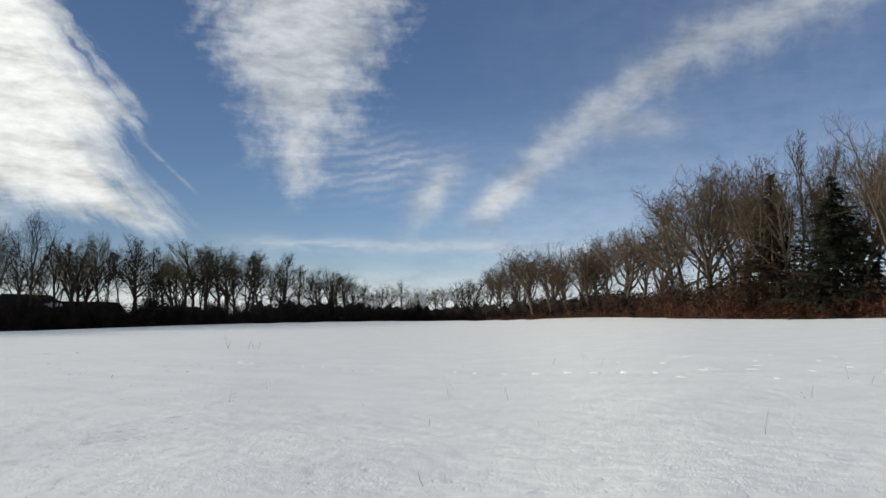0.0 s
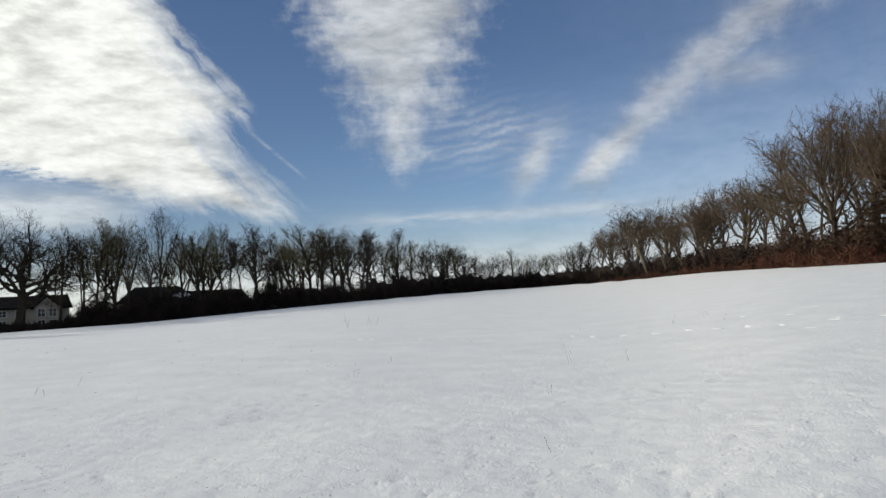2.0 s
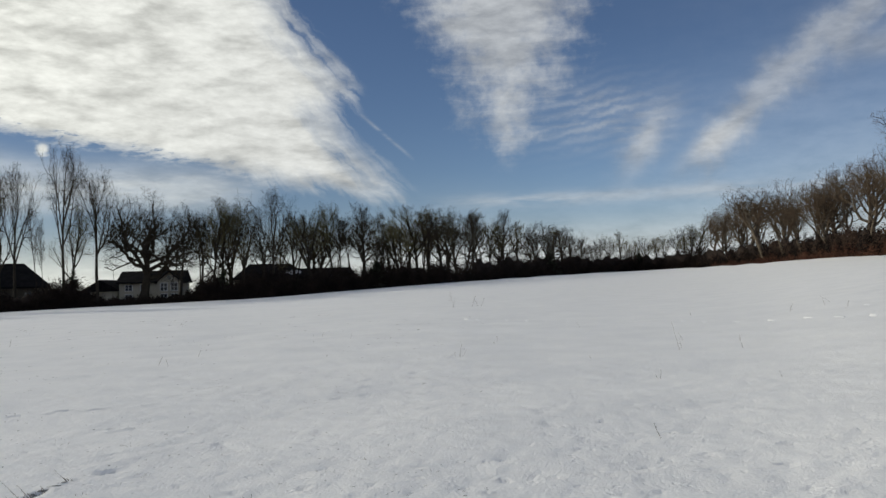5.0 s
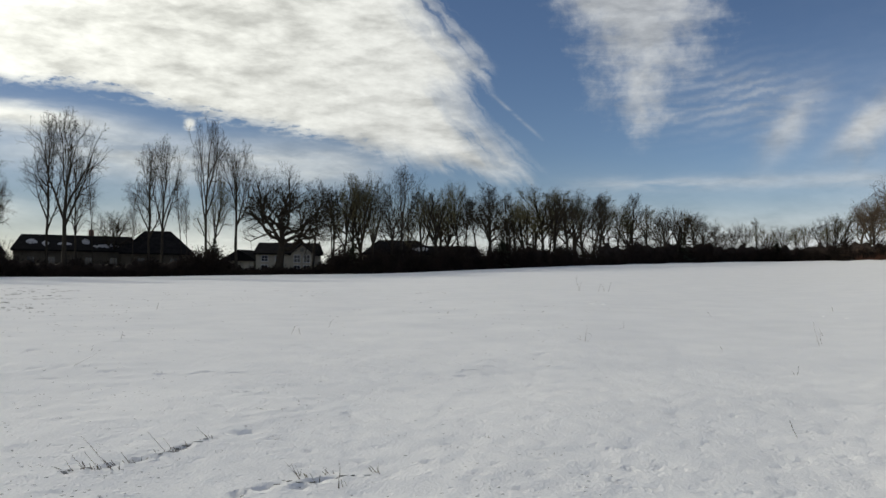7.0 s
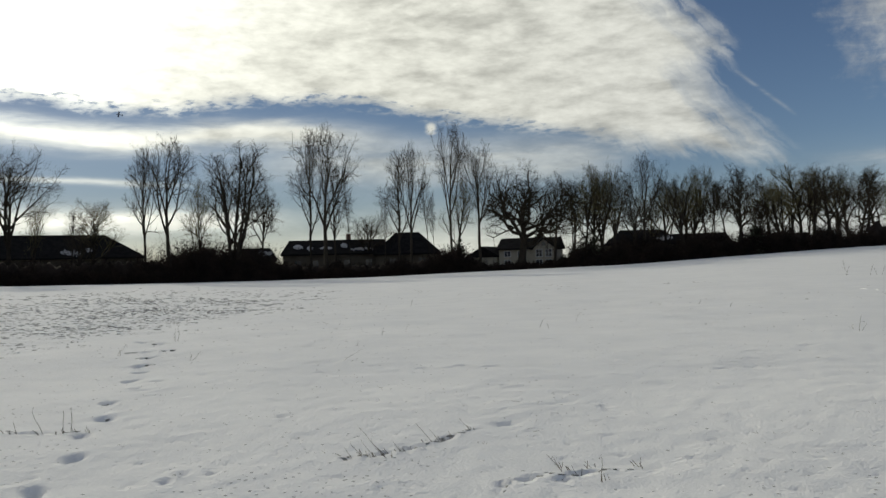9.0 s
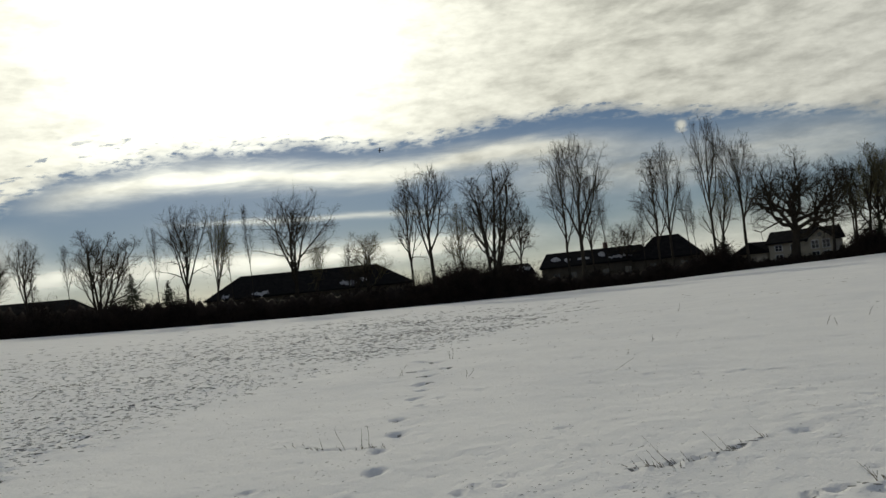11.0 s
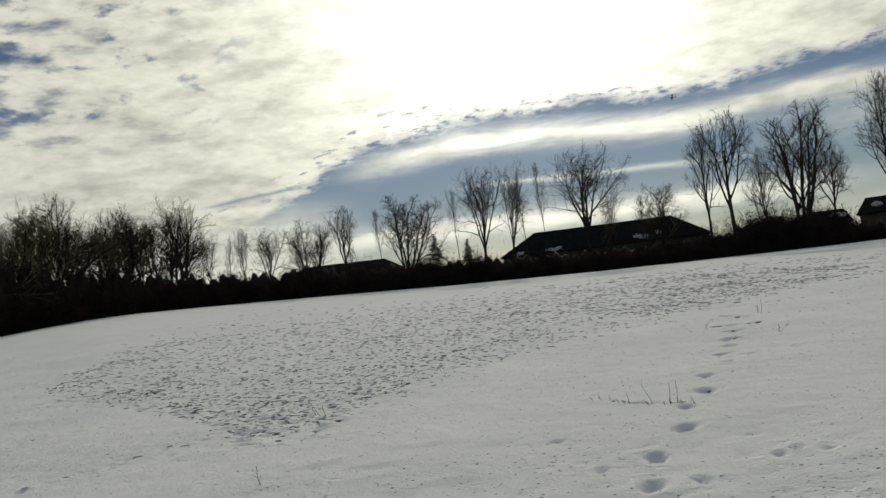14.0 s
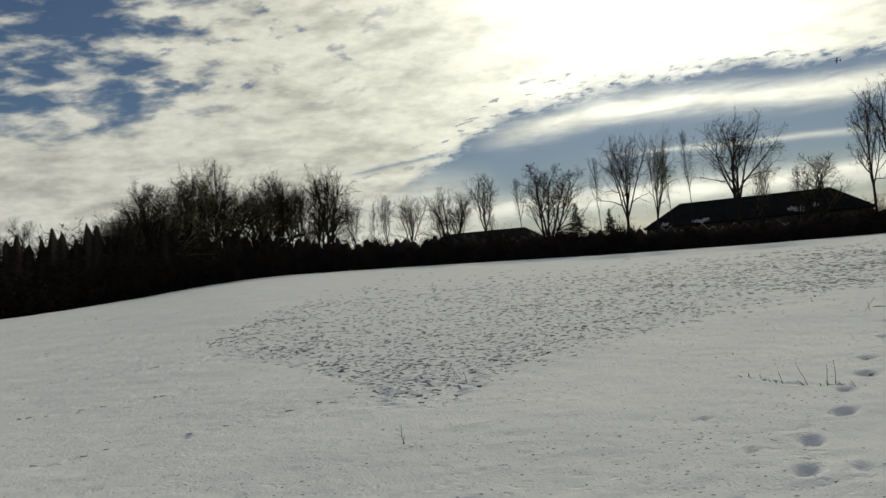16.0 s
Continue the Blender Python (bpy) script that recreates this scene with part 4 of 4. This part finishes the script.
def house(label, az, r, w, d, eave_el, ridge_el, hip, wall, turn=0.0, windows=(), chimneys=(), patches=(), category="house"):
    p = bearing(az) * r
    base = float(ground(p.x, p.y)) - 0.1
    eave, ridge = (EYE.z + r * math.tan(radians(e)) - base for e in (eave_el, ridge_el))
    home = new("house")
    home.matrix_world = pose(p.x, p.y, base, 0, 0, az + turn)
    tagged(home, label, category, "houses behind the field")
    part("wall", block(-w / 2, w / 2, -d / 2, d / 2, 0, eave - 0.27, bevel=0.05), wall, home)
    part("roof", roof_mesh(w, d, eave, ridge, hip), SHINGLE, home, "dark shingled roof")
    if hip < 0.5:
        for x in (-w / 2, w / 2 - 0.3):
            gable = bmesh.new()
            lo = [gable.verts.new((x + dx, y, z)) for dx in (0, 0.3) for y, z in ((-d / 2, eave - 0.25), (d / 2, eave - 0.25), (0, ridge - 0.35))]
            for f in ((lo[0], lo[2], lo[1]), (lo[3], lo[4], lo[5]), (lo[0], lo[1], lo[4], lo[3]), (lo[1], lo[2], lo[5], lo[4]), (lo[2], lo[0], lo[3], lo[5])):
                gable.faces.new(f)
            part("gable", gable, wall, home)
    for x, z, ww, hh in windows:
        window(home, x, -d / 2, z, ww, hh, TRIM if wall is WHITE_WALL else DARK_TRIM)
    for x, tall in chimneys:
        part("chimney", block(x - 0.5, x + 0.5, 0.2, 1.1, ridge - 1.2, ridge + tall, bevel=0.04), BRICK, home, "brick chimney")
    for k, (x0, x1, s0, s1) in enumerate(patches):
        snow_patch(home, x0, x1, d, eave, ridge, s0, s1, k + int(az))
    return home, eave, ridge


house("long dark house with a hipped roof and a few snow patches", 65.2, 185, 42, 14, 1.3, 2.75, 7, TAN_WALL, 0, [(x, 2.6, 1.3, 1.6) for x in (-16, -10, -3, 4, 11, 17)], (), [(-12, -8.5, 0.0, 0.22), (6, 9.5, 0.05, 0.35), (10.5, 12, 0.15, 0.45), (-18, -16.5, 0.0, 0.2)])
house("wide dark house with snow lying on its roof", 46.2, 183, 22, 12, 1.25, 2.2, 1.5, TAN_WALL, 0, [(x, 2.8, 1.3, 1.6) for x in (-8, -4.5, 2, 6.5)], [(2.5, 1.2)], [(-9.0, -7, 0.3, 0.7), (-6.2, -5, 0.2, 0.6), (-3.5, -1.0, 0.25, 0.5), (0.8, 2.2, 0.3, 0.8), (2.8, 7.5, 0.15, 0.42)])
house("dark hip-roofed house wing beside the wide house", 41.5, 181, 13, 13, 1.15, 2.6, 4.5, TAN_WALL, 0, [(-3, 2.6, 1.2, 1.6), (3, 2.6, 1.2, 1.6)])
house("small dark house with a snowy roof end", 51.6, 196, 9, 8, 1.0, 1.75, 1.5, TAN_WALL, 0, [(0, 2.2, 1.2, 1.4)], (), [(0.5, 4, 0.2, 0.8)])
home, eave, ridge = house("white two-storey house with dark roof and a gabled front", 33.2, 176, 11.5, 8.5, 1.3, 2.02, 0.0, WHITE_WALL, -12,
                          [(-4.0, 3.2, 1.2, 1.0), (-1.2, 3.2, 1.2, 1.0), (-4.0, 1.3, 1.2, 1.2), (-1.2, 1.3, 1.2, 1.2)])
# its gabled front, a half-round light in the gable, and a porch roof
bm = bmesh.new()
lo = [bm.verts.new((x, y, z)) for y in (-5.3, -1.0) for x, z in ((1.4, eave - 0.1), (5.9, eave - 0.1), (3.65, eave + 1.75))]
for f in ((lo[0], lo[1], lo[2]), (lo[3], lo[5], lo[4]), (lo[0], lo[3], lo[4], lo[1])):
    bm.faces.new(f)
part("front_gable", bm, WHITE_WALL, home)
for s in (-1, 1):
    bm = bmesh.new()
    a = [Vector((3.65 + s * 2.6, -5.6, eave - 0.25)), Vector((3.65, -5.6, eave + 1.9)), Vector((3.65, -0.6, eave + 1.9)), Vector((3.65 + s * 2.6, -0.6, eave - 0.25))]
    top, low = [bm.verts.new(v) for v in a], [bm.verts.new(v - Vector((0, 0, 0.2))) for v in a]
    bm.faces.new(top), bm.faces.new(low[::-1])
    for k in range(4):
        bm.faces.new((top[k], low[k], low[(k + 1) % 4], top[(k + 1) % 4]))
    bmesh.ops.recalc_face_normals(bm, faces=bm.faces[:])
    part("gable_roof", bm, SHINGLE, home)
bm = bmesh.new()
bmesh.ops.create_cone(bm, cap_ends=True, segments=20, radius1=0.42, radius2=0.42, depth=0.1, matrix=pose(3.65, -5.34, eave + 0.65, 90, 0, 0))
part("round_window", bm, GLASS, home, "small round window in the gable")
part("bay", block(1.5, 5.8, -5.3, -4.2, 0, eave - 0.12), WHITE_WALL, home, "white bay under the front gable")
for x in (2.7, 4.6):
    for z, tall in ((3.2, 1.35), (1.2, 1.3)):
        window(home, x, -5.3, z, 1.15, tall, TRIM)
house("low white annex beside the two-storey house", 36.0, 178, 5.5, 6.5, 0.85, 1.5, 0.0, WHITE_WALL, 62, [(-1.2, 2.2, 1.0, 1.3), (1.4, 2.2, 1.0, 1.3)])
house("dark house with a hipped roof half hidden by trees", 26.0, 196, 16, 11, 1.35, 2.3, 4, TAN_WALL, 4, [(-4, 3.0, 1.2, 1.5), (3, 3.0, 1.2, 1.5)], (), [(3, 6.5, 0.15, 0.5)])
house("dark low house half hidden by trees", 22.4, 205, 15, 10, 1.1, 1.95, 2, TAN_WALL, -3, [(-3, 2.4, 1.2, 1.4), (4, 2.4, 1.2, 1.4)], (), [(-6, -2, 0.2, 0.6), (1, 5, 0.15, 0.5)])
house("pale low house glimpsed between trunks", 17.0, 225, 10, 8, 1.2, 1.75, 1, WHITE_WALL, 0, [(-2, 2.2, 1.2, 1.4), (2, 2.2, 1.2, 1.4)])
house("low dark house behind the thicket", 82.5, 160, 20, 10, 1.5, 2.25, 3, TAN_WALL, 0, [(-5, 2.2, 1.2, 1.4), (4, 2.2, 1.2, 1.4)])

# ---- dry weeds standing out of the snow ----


def cane(line, sides=5):
    """One bent, tapering stalk through points with radii."""
    verts, faces = [], []
    for p, r in line:
        verts += [p + Vector((math.cos(6.2832 * k / sides), math.sin(6.2832 * k / sides), 0)) * r for k in range(sides)]
    for n in range(len(line) - 1):
        for k in range(sides):
            a, b = n * sides + k, n * sides + (k + 1) % sides
            faces += [(a, b, b + sides), (a, b + sides, a + sides)]
    return mesh_of("stalk", verts, faces, [STRAW])


def weed(stalks, seed, cut=False):
    """One clump; each stalk has the bearing and height of its foot, its height and how far its tip leans to the right."""
    rng = random.Random(seed)
    x0, y0 = spot(*stalks[0][:2])
    foot = Vector((x0, y0, lie(x0, y0) - 0.03))
    plant_ = new("dry_weed")
    plant_.matrix_world = Matrix.Translation(foot)
    tagged(plant_, "cut dry stalks along a furrow in the snow" if cut else "dry brown weed stalks standing out of the snow", "weed", "dry weeds in the field")
    for az, el, tall, lean in stalks:
        x, y = spot(az, el)
        p = Vector((x, y, lie(x, y) - 0.03)) - foot
        thick = 0.0024 + 0.00011 * math.hypot(x, y)
        d = Vector((0, 0, tall + 0.03)) - bearing(az + 90) * lean + bearing(az) * rng.gauss(0, 0.03)
        line, shoots = [(p, thick)], []
        for k in range(4):
            q = p + d / 4 + Vector((rng.gauss(0, 1), rng.gauss(0, 1), 0)) * tall * 0.025
            line.append((q, thick * 0.84))
            if k > 0 and rng.random() < (0.15 if cut else 0.5):
                side = (d.normalized() + Vector((rng.gauss(0, 0.7), rng.gauss(0, 0.7), 0.1))).normalized()
                shoots.append((q, q + side * tall * rng.uniform(0.15, 0.35), thick * 0.7, thick * 0.4))
            p, thick = q, thick * 0.84
        if rng.random() < 0.3 and not cut:  # broken over
            side = Vector((rng.gauss(0, 1), rng.gauss(0, 1), -0.2)).normalized()
            line.append((p + side * tall * 0.4, thick * 0.6))
        stalk = piece("stalk", cane(line), plant_)
        for shoot in shoots:
            piece("shoot", wood("shoot", [([shoot], 4)], STRAW), stalk)
    if cut:  # short stubble round the stalks
        for az, el, tall, lean in stalks:
            for _ in range(3):
                x, y = spot(az + rng.gauss(0, 0.35), el + rng.gauss(0, 0.04))
                p = Vector((x, y, lie(x, y) - 0.03)) - foot
                q = p + Vector((0, 0, rng.uniform(0.05, 0.09))) + bearing(az + 90) * rng.gauss(0.03, 0.03)
                piece("stub", wood("stub", [([(p, q, 0.004, 0.002)], 4)], STRAW), plant_)


for n, stalks in enumerate((
        [(13.6, -4.2, 0.3, 0.05), (13.92, -4.13, 0.1, -0.02), (13.5, -4.18, 0.16, 0.12)], [(0.84, -5.79, 0.15, 0.03), (0.9, -5.8, 0.07, -0.05)], [(-0.55, -4.03, 0.5, -0.11), (-0.7, -3.9, 0.2, -0.05)], [(-0.81, -3.47, 0.18, -0.11)],
        [(11.11, -3.31, 0.18, -0.01), (11.4, -3.4, 0.08, 0.06)], [(13.86, -1.03, 0.75, -0.17), (13.98, -0.99, 0.5, 0.15)], [(12.66, -0.96, 0.6, 0.2), (12.3, -0.95, 0.35, -0.1)], [(12.06, -0.95, 0.5, 0.2)], [(-7.26, -1.75, 0.3, 0.08), (-7.5, -1.73, 0.16, -0.1)],
        [(-9.66, -1.25, 0.25, -0.35), (-9.3, -1.4, 0.3, -0.1), (-10.4, -1.7, 0.25, 0.1)], [(-4.36, -4.03, 0.3, -0.06)], [(-6.45, -5.79, 0.11, -0.05)], [(1.03, -9.63, 0.1, -0.05), (1.3, -9.0, 0.07, -0.03)], [(-1.43, -1.96, 0.14, -0.04)],
        [(21.39, -6.14, 0.05, -0.06)], [(5.59, -2.57, 0.15, -0.13)], [(5.03, -4.63, 0.1, -0.06)], [(22.69, -2.57, 0.13, 0.09)], [(20.82, -2.83, 0.12, 0.05)], [(-20.1, -5.7, 0.34, 0.03)], [(-22.9, -3.3, 0.26, 0.05), (-22.6, -3.35, 0.14, -0.1)], [(-25.0, -2.35, 0.26, -0.06)], [(-26.2, -2.6, 0.22, 0.05)],
        [(59.92, -4.81, 0.21, 0.19), (59.63, -4.83, 0.14, -0.02)], [(55.49, -5.34, 0.16, 0.01), (55.45, -5.32, 0.15, 0.16)], [(43.33, -4.24, 0.18, 0.05)], [(44.93, -4.98, 0.07, 0.01)], [(46.11, -5.95, 0.21, 0.4)], [(32.87, -3.83, 0.2, 0.08), (32.28, -3.88, 0.17, -0.04)],
        [(30.53, -3.51, 0.22, 0.13)], [(56.45, -4.07, 0.21, -0.02), (56.3, -4.1, 0.3, 0.05)], [(41.36, -2.34, 0.28, 0.08)], [(89.0, -11.05, 0.17, -0.03), (89.2, -11.04, 0.08, 0.03)], [(84.9, -7.4, 0.26, -0.14), (85.2, -7.3, 0.2, -0.1), (84.6, -7.5, 0.14, -0.06)])):
    weed(stalks, n)
for n, stalks in enumerate((
        [(45.22, -11.78, 0.07, -0.06), (44.32, -11.88, 0.1, -0.14), (43.71, -11.81, 0.16, -0.13), (43.05, -11.7, 0.29, -0.27), (42.88, -11.94, 0.08, -0.12), (42.07, -11.67, 0.1, -0.08), (41.71, -11.48, 0.08, -0.09)],
        [(39.95, -11.2, 0.19, -0.17), (39.47, -11.04, 0.13, -0.13), (38.85, -10.92, 0.08, -0.02)], [(37.52, -10.51, 0.11, -0.13)],
        [(31.71, -12.82, 0.15, -0.15), (31.88, -12.62, 0.09, -0.07), (30.65, -12.84, 0.13, -0.08), (29.85, -12.51, 0.06, -0.07), (29.51, -13.25, 0.17, 0.01)], [(27.01, -12.37, 0.08, 0.01)],
        [(66.92, -8.47, 0.08, -0.03), (65.06, -8.81, 0.16, -0.04)], [(63.63, -8.94, 0.26, -0.12), (62.67, -9.0, 0.24, 0.01), (62.21, -8.99, 0.26, 0.01), (61.16, -9.09, 0.07, -0.03)])):
    weed(stalks, 80 + n, True)


def stubble():
    """Bits of dry grass that stick through the thin, trodden snow and here and there through the rest."""
    rng = random.Random(17)
    rows = []
    while len(rows) < 3800:
        if len(rows) < 2600:
            a = rng.uniform(57, 101)
            e = trodden(a, 1.04 * rng.random() + 0.04 * rng.gauss(0, 1))
            keep = 0.9
        else:
            a, e, keep = rng.uniform(14, 116), -1.2 - 11 * rng.random() ** 1.6, -0.15
        x, y = spot(a, e)
        if noise.noise(Vector((x * 0.12, y * 0.12, 9.0))) + 0.9 * noise.noise(Vector((x * 0.45, y * 0.45, 2.0))) < rng.uniform(-0.25, 0.55) - (keep - 0.9) * -0.3:
            continue
        z = lie(x, y)
        k = max(0.8, math.hypot(x, y) / 22)
        side = bearing(a + 90)
        for _ in range(rng.randint(2, 5)):
            s = rng.gauss(0, 0.12) * k
            p = Vector((x, y, z - 0.03)) + side * s + bearing(a) * rng.gauss(0, 0.04)
            rows.append((p, p + side * rng.gauss(0, 0.11) * k + Vector((0, 0, 0.03 + rng.uniform(0.005, 0.03) * k)), 0.009 * k, 0.0))
    tagged(new("grass_stubble", wood("grass_stubble", [(rows, 0)], STRAW)), "short dry grass sticking through thin trodden snow", "dry grass", kind="stuff")


def lump(verts, faces, rng, x, y, long, wide, tall, sides=8, head=None):
    """Adds one low lump of snow, longest across the line of sight from the field's middle."""
    a = math.degrees(math.atan2(-x, y))
    u, v = bearing(a + 90 + rng.gauss(0, 14)), bearing(a)
    if head is not None:
        u, v = bearing(head), bearing(head + 90)
    o = Vector((x, y, lie(x, y) - 0.02))
    base = len(verts)
    for r, h in ((1.0, 0.0), (0.74, 0.8)):
        for k in range(sides):
            c, w = math.cos(k * 2 * math.pi / sides), math.sin(k * 2 * math.pi / sides)
            verts.append(o + u * long * r * c * rng.uniform(0.75, 1.2) + v * wide * r * w * rng.uniform(0.8, 1.2) + Vector((0, 0, 0.02 + tall * h * rng.uniform(0.8, 1.1) if h else 0)))
    verts.append(o + Vector((0, 0, 0.02 + tall)))
    for k in range(sides):
        p, q = base + k, base + (k + 1) % sides
        faces += [(p, q, q + sides), (p, q + sides, p + sides), (p + sides, q + sides, base + 2 * sides)]


def clods():
    """Lumps of snow kicked up along the small tracks."""
    rng = random.Random(23)
    verts, faces = [], []
    lines = [((13.5, -1.75), (10.5, -1.87), (4.6, -2.2), (-0.7, -2.33), (-8.2, -2.22), (-14.3, -2.03), (-19.8, -1.7), (-27.0, -1.78), (-33, -1.9)),
             ((-11.0, -1.5), (-19, -1.3), (-28, -1.2)), ((-13, -1.9), (-22, -1.5), (-30, -1.6)), ((-17, -1.0), (-25, -0.9), (-32, -1.0)), ((-16, -2.4), (-22, -2.3), (-30, -2.5))]
    for n, pts in enumerate(lines):
        for x, y in walk_line([spot(a, e) for a, e in pts], 1.15 if n == 0 else 1.7, 0.06 if n == 0 else 0.35, rng):
            big = 1.25 if n == 0 else 0.9
            lump(verts, faces, rng, x, y, rng.uniform(0.14, 0.26) * big, rng.uniform(0.03, 0.05), rng.uniform(0.014, 0.024) * big, head=28 + rng.gauss(0, 12))
    tagged(new("snow_clods", mesh_of("snow_clods", verts, faces, [SNOW], smooth=True)), "small lumps of kicked-up snow along animal tracks", "snow", kind="stuff")


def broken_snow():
    """Crumbled, trodden snow: small lumps and ledges that throw shade, some coloured as shade."""
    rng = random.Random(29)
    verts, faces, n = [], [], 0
    shade_verts, clumps = [], []
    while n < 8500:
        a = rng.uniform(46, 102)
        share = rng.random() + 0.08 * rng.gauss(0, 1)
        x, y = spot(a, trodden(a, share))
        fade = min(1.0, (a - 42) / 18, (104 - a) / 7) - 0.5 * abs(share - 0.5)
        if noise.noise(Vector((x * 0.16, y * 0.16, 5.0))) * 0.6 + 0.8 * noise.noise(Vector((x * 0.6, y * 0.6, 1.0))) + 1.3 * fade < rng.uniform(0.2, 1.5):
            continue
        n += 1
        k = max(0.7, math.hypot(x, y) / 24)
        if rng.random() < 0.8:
            lump(shade_verts, clumps, rng, x, y, rng.uniform(0.025, 0.10) * k, rng.uniform(0.012, 0.028) * k, rng.uniform(0.004, 0.014) * k**0.7, 6)
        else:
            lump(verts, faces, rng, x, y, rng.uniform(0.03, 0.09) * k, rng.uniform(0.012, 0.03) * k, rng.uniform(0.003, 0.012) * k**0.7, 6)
    # grey lumps painted as the shadow line along the furrows
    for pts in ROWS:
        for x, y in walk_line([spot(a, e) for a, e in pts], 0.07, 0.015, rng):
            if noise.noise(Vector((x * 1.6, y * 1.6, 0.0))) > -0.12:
                lump(shade_verts, clumps, rng, x, y, rng.uniform(0.02, 0.06), rng.uniform(0.008, 0.018), rng.uniform(0.002, 0.009), 6)
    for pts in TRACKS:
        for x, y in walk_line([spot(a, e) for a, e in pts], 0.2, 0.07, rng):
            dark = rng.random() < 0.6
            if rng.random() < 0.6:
                lump(shade_verts if dark else verts, clumps if dark else faces, rng, x, y, rng.uniform(0.03, 0.08), rng.uniform(0.012, 0.03), rng.uniform(0.004, 0.012), 6)
    # grey lumps stand in for the shade inside the farther prints
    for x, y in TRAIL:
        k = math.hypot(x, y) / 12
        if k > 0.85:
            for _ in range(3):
                lump(shade_verts, clumps, rng, x + rng.gauss(0, 0.07) * k, y + rng.gauss(0, 0.07) * k, rng.uniform(0.04, 0.10) * k, rng.uniform(0.012, 0.025) * k, rng.uniform(0.003, 0.009) * k, 6)
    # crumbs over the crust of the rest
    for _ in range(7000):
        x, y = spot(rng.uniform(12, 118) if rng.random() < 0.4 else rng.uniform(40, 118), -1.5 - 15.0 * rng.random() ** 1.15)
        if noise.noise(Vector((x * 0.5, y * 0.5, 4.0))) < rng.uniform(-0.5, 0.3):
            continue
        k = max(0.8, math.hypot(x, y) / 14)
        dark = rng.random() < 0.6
        lump(shade_verts if dark else verts, clumps if dark else faces, rng, x, y, rng.uniform(0.008, 0.03) * k, rng.uniform(0.005, 0.014) * k, rng.uniform(0.001, 0.005) * k**0.7, 5)
    tagged(new("trodden_snow", mesh_of("trodden_snow", shade_verts, clumps, [TRODDEN_SHADE], smooth=True)), "small grey lumps of trodden snow with shade in their colour", "snow", kind="stuff")
    tagged(new("broken_snow", mesh_of("broken_snow", verts, faces, [SNOW], smooth=True)), "crumbled trodden snow with small lumps and ledges", "snow", kind="stuff")


broken_snow()
stubble()
clods()

# ---- a toy aeroplane over the field ----
plane = new("toy_aeroplane")
plane.matrix_world = Matrix.Translation(EYE + bearing(59.7, 10.2) * 60) @ pose(0, 0, 0, 55, 8, 60) @ Matrix.Scale(0.55, 4)
tagged(plane, "small dark model aeroplane flying against the sky", "toy aeroplane")
bm = bmesh.new()
bmesh.ops.create_cone(bm, cap_ends=True, segments=10, radius1=0.045, radius2=0.02, depth=0.72, matrix=pose(0, 0, 0, 0, 90, 0))
part("fuselage", bm, FOAM, plane)
part("wing", block(-0.16, 0.0, -0.45, 0.45, 0.03, 0.05, bevel=0.008), FOAM, plane)
part("tailplane", block(0.28, 0.37, -0.16, 0.16, 0.0, 0.015, bevel=0.005), FOAM, plane)
part("fin", block(0.28, 0.37, -0.008, 0.008, 0.0, 0.14, bevel=0.004), FOAM, plane)
